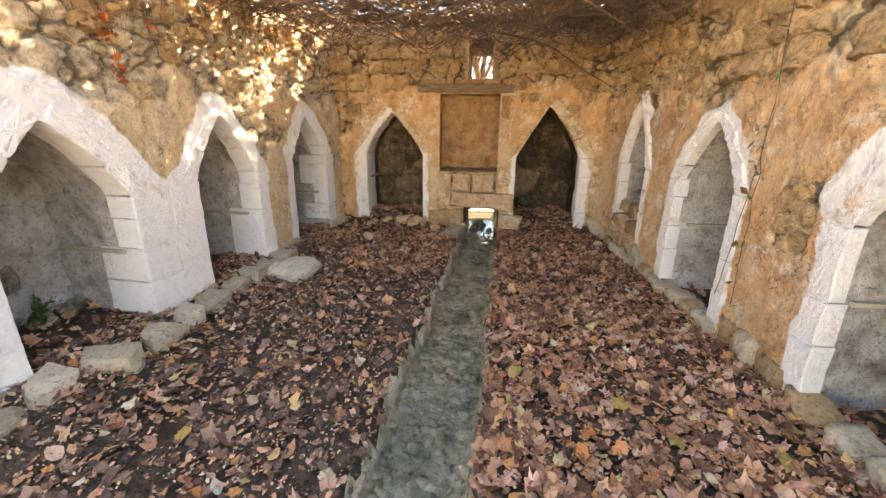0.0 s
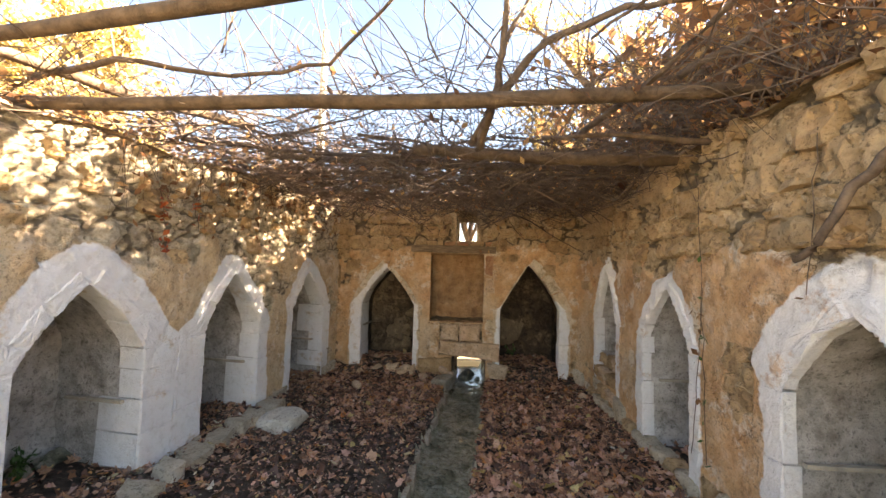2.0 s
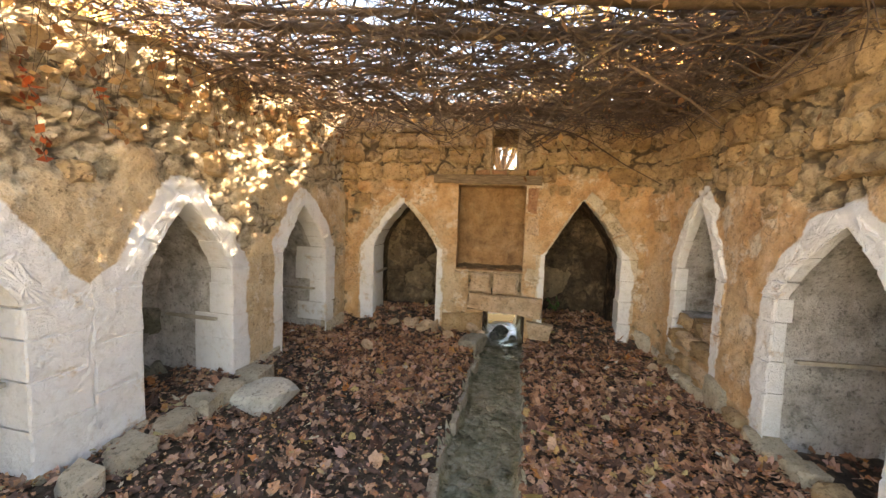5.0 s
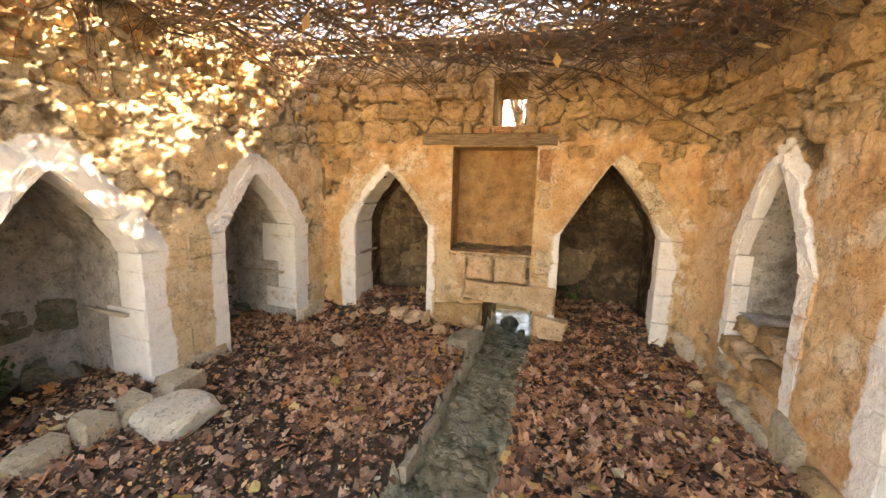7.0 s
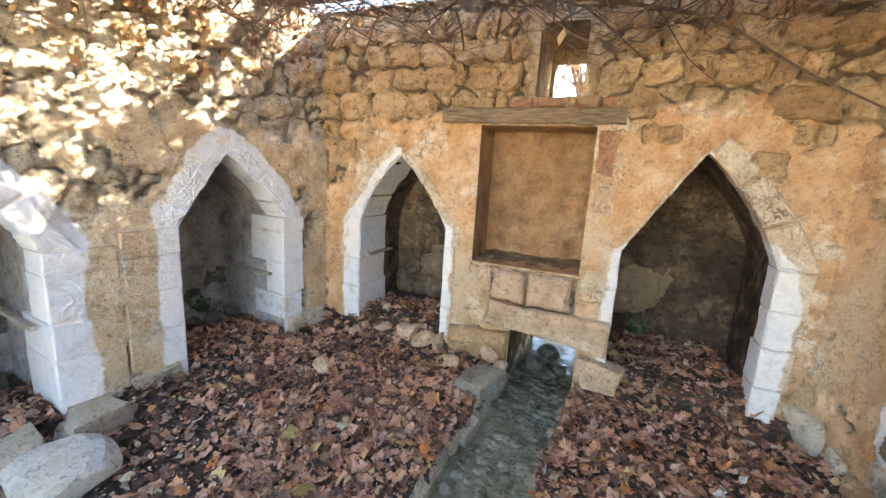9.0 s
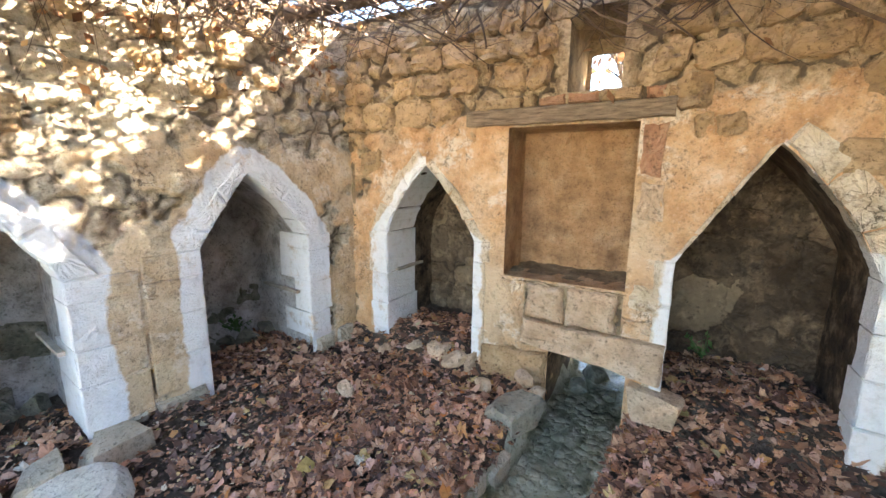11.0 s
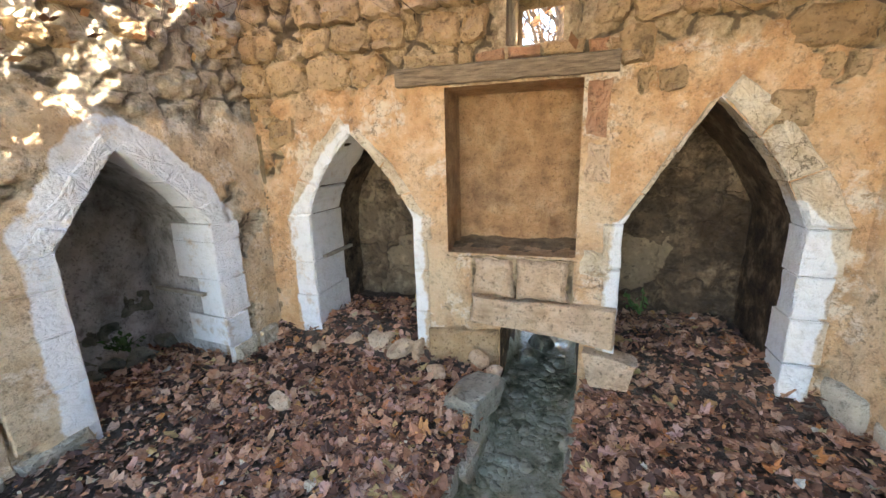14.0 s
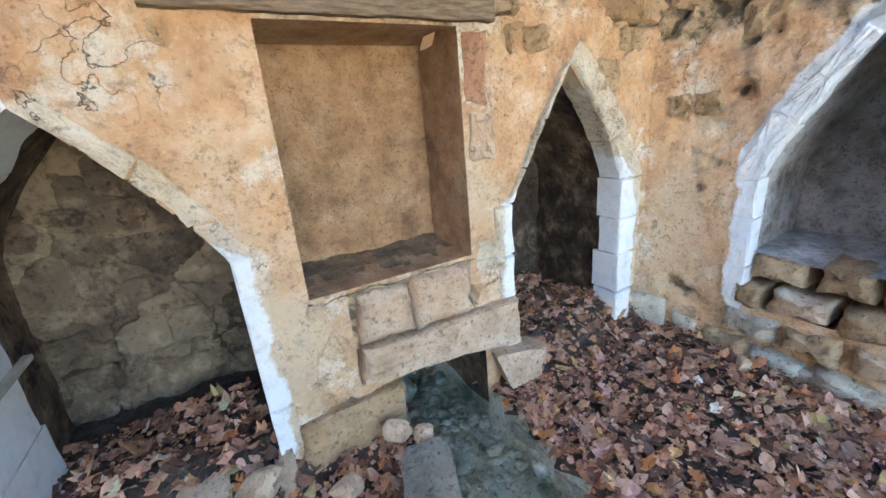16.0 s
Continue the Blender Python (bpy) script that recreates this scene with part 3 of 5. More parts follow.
wall_left = skin("wall_left", LEFT, -2.6, 3.86, -0.2, TOP, [hole_line(a) for a in L_ARCH], BEIGE, rough_from=1.70, paints=L_PAINT, bare_level=0.24, relief=0.014, h=0.018, rubble_scale=5.0, sunk=0.75)
wall_back = skin("wall_back", BACK, -0.1, 3.95, -0.3, TOP, [hole_line(a) for a in B_ARCH] + [box_line(*NICHE_BOX), box_line(*WINDOW_BOX), box_line(*DRAIN_BOX)], WALL, rough_from=1.90, paints=B_PAINT, h=0.016, relief=0.016, bare_level=0.22, boxes=((1.60, 2.24, 0.42, 0.90),))
wall_right = skin("wall_right", RIGHT, -3.1, 3.1, -0.2, TOP, [hole_line(a, foot=0.0 if a[2] < 0.3 else 0.4) for a in R_ARCH], WALL, rough_from=1.72, paints=R_PAINT, h=0.018, relief=0.015, bare_level=0.46, rubble_scale=4.4, boxes=((0.24, 0.50, 0.86, 1.25),))
tagged(wall_left, "ochre plaster and rubble wall with three whitewashed arched recesses", "wall", kind="structure")
tagged(wall_back, "weathered ochre wall with two arches, niche and small window", "wall", kind="structure")
tagged(wall_right, "ochre plastered stone wall with whitewashed pointed arches", "wall", kind="structure")
for crv, s0, s1, wall in ((LEFT, -2.6, 3.86, wall_left), (RIGHT, -3.1, 3.1, wall_right)):
    skin("outer_face", crv, s0, s1, -0.2, TOP, [], WALL, 0.02, 0.12, 1.0, rough_from=-1, parent=wall)
    v, f = [], []
    n = 60
    for i in range(n + 1):
        s = s0 + (s1 - s0) * i / n
        for d in (-0.03, 0.25, 0.5, 0.75, 1.02):
            w = crv.at(s, d, TOP)
            v.append(w + Vector((0, 0, 0.06 * fbm(w.x, w.y, 0, 2) - 0.02)))
        if i:
            f += [[i * 5 - 5 + k, i * 5 - 4 + k, i * 5 + k + 1, i * 5 + k] for k in range(4)]
    raw("coping", v, f, RUBBLE, wall, smooth=True)
    for s_ in (s0, s1):
        raw("wall_end", [crv.at(s_, d, z) for z in (-0.2, 0.8, 1.8, TOP) for d in (-0.03, 1.02)], [[2 * k, 2 * k + 1, 2 * k + 3, 2 * k + 2] for k in range(3)], RUBBLE, wall)
skin("outer_face", BACK, -0.1, 3.95, 1.98, TOP, [box_line(1.845, 2.13, 2.135, 2.475)], WALL, 0.01, 0.03, 0.6, rough_from=-1, parent=wall_back)
skin("outer_face_low", BACK, -0.1, 3.95, -0.3, 1.98, [box_line(1.84, 2.26, -0.3, 0.20)], WALL, 0.01, 0.06, 1.0, rough_from=-1, parent=wall_back)
for nm, z, d0, d1 in (("coping", TOP, -0.02, 0.62), ("shoulder", 1.98, 0.58, 1.02)):
    v = [BACK.at(-0.1 + 4.05 * i / 30, d, z) for i in range(31) for d in (d0, d1)]
    raw(nm, v, [[2 * i, 2 * i + 1, 2 * i + 3, 2 * i + 2] for i in range(30)], RUBBLE, wall_back)


for i, a in enumerate(L_ARCH):
    niche("recess", LEFT, hole_line(a), 0.80, INNER, 0.2, wall_left)
    arch_ring(LEFT, a, *L_WIDE[i], wall_left, i + 1, "whitewashed pointed arch of worn dressed stones", L_PAINT, stone=BEIGE)
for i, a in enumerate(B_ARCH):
    niche("recess", BACK, hole_line(a), 0.80, SOOT_SHADE, 0.3, wall_back, end=STAIN_SHADE)
    arch_ring(BACK, a, *B_WIDE[i], wall_back, i + 11, "stone pointed arch with flaking whitewash", B_PAINT, proud=0.012 + 0.012 * i, stone=CREAM, arcs=((0.19, 0.10), (0.03, 0.20))[i], deep=((0.44, 0.38), (0.16, 0.14))[i], bev=(0.008, 0.009)[i])
for i, a in enumerate(R_ARCH):
    niche("recess", RIGHT, hole_line(a, foot=0.0 if a[2] < 0.3 else 0.4), 0.75, INNER, 0.2, wall_right)
    arch_ring(RIGHT, a, *R_WIDE[i], wall_right, i + 21, "whitewashed pointed arch of worn dressed stones", R_PAINT, deep=(0.10, 0.07), bev=0.010)
niche("niche_lining", BACK, box_line(*NICHE_BOX) + [(1.45, 0.91)], 0.44, PLASTER, 0.9, wall_back, front=0.0)
niche("window_reveal", BACK, box_line(*WINDOW_BOX) + [(1.82, 2.12)], 0.62, RUBBLE, 2.1, wall_back, back=False, front=0.0)
# the drain borrows the recess lining, its shade already in the colour
niche("drain_reveal", BACK, box_line(1.80, 2.30, -0.28, 0.41), 1.0, SOOT_SHADE, 0, wall_back, back=False, front=0.0)


# ---- ground, channel, water ----
def channel_edges(y):
    t = (y - 1.4) / 4.1
    return -0.33 + 0.62 * t + 0.02 * math.sin(y * 5.1), 0.13 + 0.62 * t + 0.015 * math.sin(y * 3.7)


def ground_z(x, y):
    l, r = channel_edges(min(y, 6.2))
    z = 0.085 + 0.035 * fbm(x, y, 0, 1.1) + 0.02 * fbm(x, y, 4, 5)
    z += 0.09 * max(0.0, min(1.0, (-1.62 + 0.11 * (y - 3) - x) / 0.32))
    if y > 5.5 - 0.1 * x and not (l - 0.1 < x < r + 0.1):
        z += 0.2 * min(1, (y - 5.5 + 0.1 * x) / 0.25)
    e = min(x - l, r - x)
    if y > -2.9 and e > -0.05:
        k = max(0, min(1, (e + 0.05) / 0.07))
        z = z * (1 - k) + (-0.095 + 0.03 * fbm(x, y, 8, 6)) * k
    return z


def sheet(name, x0, x1, y0, y1, h, mat):
    nx, ny = int((x1 - x0) / h) + 1, int((y1 - y0) / h) + 1
    v = [(x, y, ground_z(x, y)) for y in np.linspace(y0, y1, ny) for x in np.linspace(x0, x1, nx)]
    f = [[j * nx + i, j * nx + i + 1, (j + 1) * nx + i + 1, (j + 1) * nx + i] for j in range(ny - 1) for i in range(nx - 1)]
    idx = []
    for q in f:
        c = [sum(v[k][i] for k in q) / 4 for i in range(3)]
        l, r = channel_edges(min(c[1], 6.2))
        idx.append(1 if l - 0.04 < c[0] < r + 0.04 and c[1] > -2.9 else 0)
    return raw(name, v, f, [mat, BED], smooth=True, index=idx)


court = tagged(sheet("ground", -3.4, 3.1, -3.2, 6.9, 0.04, SOIL), "damp dark soil floor cut by a water channel", "ground", kind="structure")
far = [(-3.4, -3.2), (3.1, -3.2), (3.1, 6.9), (-3.4, 6.9)]
big = [(-900, -900), (900, -900), (900, 900), (-900, 900)]
meadow = raw("meadow", [(x, y, 0.06) for x, y in far + big], [[0, 1, 5, 4], [1, 2, 6, 5], [2, 3, 7, 6], [3, 0, 4, 7]], BOUNCE_FIELD)
tagged(meadow, "pale bounce ground around the walled court", "ground", kind="structure")
wv, wf = [], []
n, m = 480, 24
for i in range(n + 1):
    y = -2.9 + 9.7 * i / n
    l, r = channel_edges(min(y, 6.2))
    riffle = 0.0012 + 0.006 * max(0.0, min(1.0, (y - 4.6) / 0.7))
    for k in range(m + 1):
        x = l - 0.05 + (r - l + 0.1) * k / m
        wv.append((x, y, -0.02 + riffle * fbm(x * 1.2, y * 0.8, 0, 9)))
    if i:
        wf += [[(i - 1) * (m + 1) + k, (i - 1) * (m + 1) + k + 1, i * (m + 1) + k + 1, i * (m + 1) + k] for k in range(m)]
water = tagged(raw("water", wv, wf, WATER, smooth=True), "shallow clear stream running in the channel", "water", kind="structure")
water.visible_shadow = False


# ---- poles ----
def tube(pts, radii, sides=6, bm=None):
    """A bent rod through pts with a radius at each."""
    bm = bm or bmesh.new()
    pts = [Vector(p) for p in pts]
    rings = []
    for i, p in enumerate(pts):
        t = (pts[min(i + 1, len(pts) - 1)] - pts[max(i - 1, 0)]).normalized()
        u = t.orthogonal().normalized()
        w = t.cross(u)
        rings.append([bm.verts.new(p + (u * math.cos(6.2832 * k / sides) + w * math.sin(6.2832 * k / sides)) * radii[i]) for k in range(sides)])
    for r0, r1 in zip(rings, rings[1:]):
        for k in range(sides):
            bm.faces.new((r0[k], r0[(k + 1) % sides], r1[(k + 1) % sides], r1[k]))
    bm.faces.new(rings[0][::-1])
    bm.faces.new(rings[-1])
    return bm


def pole(a, c, r0, r1, seed, label):
    rnd = random.Random(seed)
    a, c = Vector(a), Vector(c)
    n = 14
    pts = [a.lerp(c, i / n) + Vector((rnd.uniform(-1, 1), rnd.uniform(-1, 1), rnd.uniform(-1, 1))) * 0.008 + Vector((0, 0, -0.05 * math.sin(math.pi * i / n))) for i in range(n + 1)]
    return tagged(link("roof_pole", tube(pts, [(r0 + (r1 - r0) * i / n) * rnd.uniform(0.93, 1.07) for i in range(n + 1)], 10), POLE, smooth=True), label, "pole", "poles over the court")


pole((-2.6, 1.86, 2.53), (2.5, 1.98, 2.88), 0.035, 0.05, 1, "long grey wooden pole laid across the wall tops")
pole((-0.2, 2.86, 2.66), (2.4, 2.78, 2.66), 0.045, 0.06, 2, "thick dark wooden pole resting on the wall")
pole((-2.75, 1.70, 2.76), (1.7, 0.62, 2.84), 0.035, 0.045, 4, "smooth brown wooden pole laid across the wall tops")
pole((-2.6, 1.35, 2.80), (-1.45, 2.75, 2.76), 0.032, 0.03, 5, "pale jointed cane pole leaning on the wall")
pole((-1.6, 3.35, 2.70), (2.5, 3.5, 2.76), 0.03, 0.04, 6, "dark wooden pole under the vine tangle")
pole((-2.2, 5.25, 2.72), (2.7, 5.05, 2.78), 0.05, 0.06, 3, "weathered wooden pole along the wall head")


# ---- loose and laid stones ----
def rock_mesh(name, seed, mat, sub=3, rough=0.10, boxy=0.0, cuts=9):
    """A broken stone filling a unit box: a lump split along flat faces, with chipped arrises."""
    r = random.Random(seed * 31 + 7)
    bm = bmesh.new()
    bmesh.ops.create_icosphere(bm, subdivisions=sub, radius=1.0)
    planes = []
    for _ in range(cuts):
        n = Vector((r.gauss(0, 1), r.gauss(0, 1), r.gauss(0, 0.8))).normalized()
        planes.append((n, r.uniform(0.42, 0.72)))
    if boxy:
        for ax in ((1, 0, 0), (-1, 0, 0), (0, 1, 0), (0, -1, 0), (0, 0, 1), (0, 0, -1)):
            n = (Vector(ax) + Vector((r.gauss(0, 0.10), r.gauss(0, 0.10), r.gauss(0, 0.10)))).normalized()
            planes.append((n, boxy * r.uniform(0.9, 1.1)))
    for v in bm.verts:
        p = v.co.copy()
        for n, off in planes:
            over = p.dot(n) - off
            if over > 0:
                p -= n * over * 0.96
        p *= 1 + rough * 0.6 * fbm(p.x + seed * 5.1, p.y, p.z, 1.4) + rough * 0.35 * fbm(p.x, p.y + seed, p.z, 5)
        v.co = p
    for ax in range(3):
        lo, hi = min(v.co[ax] for v in bm.verts), max(v.co[ax] for v in bm.verts)
        for v in bm.verts:
            v.co[ax] = (v.co[ax] - lo) / (hi - lo) - 0.5
    me = bpy.data.meshes.new(name)
    bm.to_mesh(me)
    bm.free()
    me.materials.append(mat)
    return me


ROCKS = [rock_mesh("rock", i, PALE, boxy=0.5, cuts=4) for i in range(6)]
TANROCKS = [rock_mesh("rock", i + 30, BLOCK, cuts=10) for i in range(5)]
GREYROCKS = [rock_mesh("rock", i + 10, GREYSTONE, rough=0.2, boxy=0.6, cuts=4) for i in range(3)]


def rock(name, x, y, z, size, turn, seed, label, category, group="", meshes=None, tip=0.0):
    ob = new(name, (meshes or ROCKS)[seed % len(meshes or ROCKS)])
    ob.matrix_world = pose(x, y, z, tip, 0, turn) @ Matrix.Diagonal((*size, 1))
    return tagged(ob, label, category, group)


rnd = random.Random(5)
# kerb of the raised strip along the left wall
y = 1.35
while y < 3.95:
    ln = rnd.uniform(0.18, 0.34)
    yc = y + ln / 2
    if not (1.95 < yc < 2.2):
        x = np.interp(yc, [1.3, 1.8, 2.2, 2.7, 3.3, 4.1, 4.6], [-2.12, -2.08, -1.90, -1.86, -1.80, -1.66, -1.60])
        rock("kerb_stone", float(x), yc, 0.075, (rnd.uniform(0.22, 0.30), ln * 0.99, rnd.uniform(0.26, 0.33)), -8 + rnd.uniform(-6, 6), rnd.randrange(6), "pale limestone kerb block laid in a row", "stone", "kerb stones along the wall")
    y += ln
rock("boulder", -1.44, 3.66, 0.12, (0.50, 0.36, 0.24), 25, 0, "broad rounded pale boulder lying on leaf litter", "boulder", meshes=[rock_mesh("rock", 33, BOULDER, rough=0.08, cuts=12)])
rock("stone", -1.95, 2.02, 0.15, (0.34, 0.22, 0.17), 20, 1, "rounded pale stone lying beside the kerb", "stone")
for i in range(15):
    x, y_ = rnd.uniform(-1.3, 0.22), rnd.uniform(4.7, 5.62)
    k = rnd.uniform(0.025, 0.06)
    rock("stone", x, y_, ground_z(x, y_) + k * 0.3, (k * rnd.uniform(0.9, 1.4), k, k * 0.75), rnd.uniform(0, 180), rnd.randrange(5), "small tan pebble lying on leaf litter", "stone", "tumbled stones", TANROCKS)
# left lip of the channel
y = 0.9
while y < 5.2:
    ln = rnd.uniform(0.14, 0.34)
    l, r = channel_edges(y + ln / 2)
    if rnd.random() < 0.78:
        rock("channel_stone", l - 0.03 - rnd.uniform(0, 0.03), y + ln / 2, rnd.uniform(-0.04, -0.005), (rnd.uniform(0.06, 0.15), ln * 0.97, rnd.uniform(0.14, 0.20)), -9 + rnd.uniform(-7, 7), rnd.randrange(6), "weathered limestone edging set along the channel", "stone", "stones along the channel")
    y += ln
y = 0.9
while y < 5.3:
    ln = rnd.uniform(0.2, 0.4)
    l, r = channel_edges(y + ln / 2)
    rock("channel_stone", r + 0.055, y + ln / 2, -0.035, (0.10, ln, 0.17), -9 + rnd.uniform(-3, 3), rnd.randrange(3), "dark mossy edging stone half buried in leaves", "stone", "stones along the channel", GREYROCKS)
    y += ln
# tumbled stones at the mouth of the channel
for x, y_, z, sx, sy, sz, tn in ((0.16, 5.22, 0.10, 0.26, 0.36, 0.26, -20), (0.16, 5.47, 0.25, 0.14, 0.10, 0.12, 10), (0.27, 5.42, 0.20, 0.12, 0.10, 0.09, 40), (-0.12, 5.42, 0.17, 0.14, 0.11, 0.10, 0),
                                 (-0.14, 5.29, 0.12, 0.08, 0.07, 0.07, 30), (-0.40, 5.60, 0.22, 0.24, 0.14, 0.16, 5), (-0.82, 5.70, 0.22, 0.17, 0.13, 0.10, -24),
                                 (-1.06, 5.62, 0.17, 0.13, 0.10, 0.09, 38), (-0.98, 4.98, 0.15, 0.13, 0.11, 0.11, 20), (-0.30, 5.26, 0.12, 0.07, 0.06, 0.06, 12),
                                 (1.92, 4.72, 0.14, 0.12, 0.10, 0.12, 20)):
    rock("stone", x, y_, z - 0.02, (sx, sy, sz), tn, rnd.randrange(5), "small tan limestone rubble lying on leaf litter", "stone", "tumbled stones", TANROCKS if sx < 0.25 else GREYROCKS)

# mossy rubble along the foot of the recesses, and in the dark mouth of the drain
MOSSROCKS = [rock_mesh("rock", 60 + i, MOSSSTONE, rough=0.16) for i in range(3)]
for s0, s1, *_ in L_ARCH:
    s_ = s0 + 0.06
    while s_ < s1 - 0.05:
        k = rnd.uniform(0.13, 0.22)
        w = LEFT.at(s_ + k / 2, rnd.uniform(0.60, 0.70), 0)
        rock("stone", w.x, w.y, ground_z(w.x, w.y) + 0.03, (k, k * rnd.uniform(0.7, 1.0), k * rnd.uniform(0.7, 1.0)), rnd.uniform(0, 180), rnd.randrange(3), "mossy green-black stone at the foot of a recess", "stone", "mossy rubble in the recesses", MOSSROCKS)
        s_ += k * 0.9
for x, y_, k in ((0.48, 6.0, 0.20), (0.72, 5.95, 0.13), (0.60, 6.25, 0.26)):
    rock("stone", x, y_, -0.03, (k, k * 0.8, k * 0.8), 40 * k * 10, 1, "dark wet stone lying in the drain mouth", "stone", "wet stones in the drain", MOSSROCKS)
# pebbles under the water
bm = bmesh.new()
for i in range(1300):
    y_ = rnd.uniform(0.6, 6.2)
    l, r = channel_edges(y_)
    x, k = rnd.uniform(l, r), rnd.choice((0.008, 0.011, 0.014, 0.02, 0.03, 0.042))
    m = pose(x, y_, ground_z(x, y_) + k * 0.15, rnd.uniform(-25, 25), rnd.uniform(-25, 25), rnd.uniform(0, 180)) @ Matrix.Diagonal((k * rnd.uniform(0.9, 1.6), k, k * 0.6, 1))
    for v in bmesh.ops.create_icosphere(bm, subdivisions=1, radius=1.0, matrix=m)["verts"]:
        v.co += Vector((rnd.uniform(-1, 1), rnd.uniform(-1, 1), rnd.uniform(-1, 1))) * k * 0.18
tagged(link("channel_pebbles", bm, PEBBLE, smooth=True), "wet olive-grey pebbles covering the channel bed", "pebbles", kind="stuff")

# ---- the central niche of the back wall ----
def timber(name, curve, s0, s1, z0, z1, d0, d1, mat, seed, label, category, sag=0.0):
    """A sawn timber with split ends and worn arrises."""
    r = random.Random(seed)
    n = 18
    v, f = [], []
    for i in range(n + 1):
        s = s0 + (s1 - s0) * i / n
        j = [r.uniform(-0.004, 0.004) for _ in range(8)]
        dz = -sag * math.sin(math.pi * i / n)
        b = 0.008
        for k, (d, z) in enumerate(((d0, z0 + b), (d0, z1 - b), (d0 + b, z1), (d1 - b, z1), (d1, z1 - b), (d1, z0 + b), (d1 - b, z0), (d0 + b, z0))):
            v.append(curve.at(s, d + j[k] * 0.7, z + dz + j[k]))
        if i:
            f += [[i * 8 - 8 + k, i * 8 - 8 + (k + 1) % 8, i * 8 + (k + 1) % 8, i * 8 + k] for k in range(8)]
    f += [list(range(8)), list(range(n * 8, n * 8 + 8))]
    return tagged(raw(name, v, f, mat), label, category)


timber("lintel_beam", BACK, 1.15, 2.42, 1.945, 2.045, -0.045, 0.20, BEAM, 3, "weathered grey wooden lintel beam over the niche", "beam")
low = tagged(new("niche_masonry"), "laid stones round and beneath the niche", kind="structure")
low.parent = wall_back
pieces = [
    (1.615, 1.90, 0.618, 0.895, -0.045), (1.895, 2.23, 0.612, 0.905, -0.055), (1.42, 1.62, 0.60, 0.90, -0.012), (2.27, 2.49, 0.78, 0.98, -0.016),
    (2.26, 2.42, 1.35, 1.58, -0.028), (2.262, 2.40, 1.60, 1.925, -0.018), (2.22, 2.49, 0.635, 0.77, -0.012),
]
for i, (s0, s1, z0, z1, d0) in enumerate(pieces):
    r = random.Random(40 + i)
    q = [(s0 + r.uniform(0, .02), z0 + r.uniform(0, .02)), (s0 + r.uniform(0, .02), z1 - r.uniform(0, .02)), (s1 - r.uniform(0, .02), z1 - r.uniform(0, .03)), (s1 - r.uniform(0, .02), z0 + r.uniform(0, .02))]
    cut_stone("niche_stone", BACK, q, d0, 0.12, i, (BLOCK, BLOCK, WALL, CREAM, BLOCK, BRICK, WALL)[i], low, B_PAINT, bev=0.026 if i < 2 else 0.014, wear=0.018)
cut_stone("sill_slab", BACK, [(1.60, 0.45), (1.62, 0.635), (2.50, 0.615), (2.50, 0.36)], -0.065, 0.4, 77, BLOCK, low, (), bev=0.018, wear=0.016)
ob = new("foot_stone", rock_mesh("rock", 71, BLOCK, boxy=0.5, cuts=3))
ob.parent = low
ob.matrix_world = Matrix.Translation(BACK.at(2.47, -0.03, 0.235)) @ pose(0, 0, 0, 0, 3, -8) @ Matrix.Diagonal((0.32, 0.24, 0.19, 1))
cut_stone("foot_stone", BACK, [(1.30, 0.12), (1.30, 0.36), (1.80, 0.40), (1.80, 0.12)], -0.05, 0.2, 79, STONE, low, (), bev=0.02, wear=0.012)
for i, (s0, s1, z1) in enumerate(((0.36, 0.60, 0.24), (0.61, 0.80, 0.22), (0.81, 1.02, 0.27), (1.03, 1.15, 0.25), (1.16, 1.28, 0.27))):
    cut_stone("threshold_stone", BACK, [(s0, 0.02), (s0 + 0.01, z1 - 0.02), (s1 - 0.01, z1), (s1, 0.02)], (-0.06, -0.02, -0.07, -0.05, -0.09)[i], 0.22, 90 + i, (STAIN_SHADE, STAIN_SHADE, BLOCK, STONE, BLOCK)[i], low, (), bev=0.03, wear=0.02)
# bricks and flat stones bedded over the lintel
x = 1.20
r = random.Random(9)
while x < 2.42:
    w = r.uniform(0.10, 0.24) if x > 1.3 else 0.34
    cut_stone("brick", BACK, [(x, 2.052), (x, 2.052 + r.uniform(0.055, 0.085)), (x + w - 0.012, 2.052 + r.uniform(0.055, 0.085)), (x + w - 0.012, 2.052)], r.uniform(-0.03, 0.0), 0.16, x, BRICK if r.random() < 0.55 else STONE, low, (), bev=0.012, wear=0.01)
    x += w
# rubble on the niche floor
v, f = [], []
for j in range(9):
    for i in range(25):
        s_, d_ = 1.44 + 0.82 * i / 24, -0.01 + 0.46 * j / 8
        w = BACK.at(s_, d_, 0)
        v.append(BACK.at(s_, d_, 0.89 + 0.05 * j / 8 + 0.025 * fbm(w.x, w.y, 0, 9)))
        if i < 24 and j < 8:
            f.append([j * 25 + i, j * 25 + i + 1, j * 25 + i + 26, j * 25 + i + 25])
raw("niche_floor", v, f, RUBBLE, wall_back, smooth=True)

# ---- sills and wooden slats in the arched recesses ----
rs = tagged(new("recess_sill"), "dry-laid stones filling the foot of the arched recess", kind="structure")
rs.parent = wall_right
v = [RIGHT.at(-2.40 + 0.82 * i / 10, 0.05 + 0.75 * j / 8, 0.69 + 0.02 * fbm(i * 0.3, j * 0.3, 0, 1)) for j in range(9) for i in range(11)]
raw("recess_floor", v, [[j * 11 + i, j * 11 + i + 1, j * 11 + i + 12, j * 11 + i + 11] for j in range(8) for i in range(10)], INNER, wall_right, smooth=True)


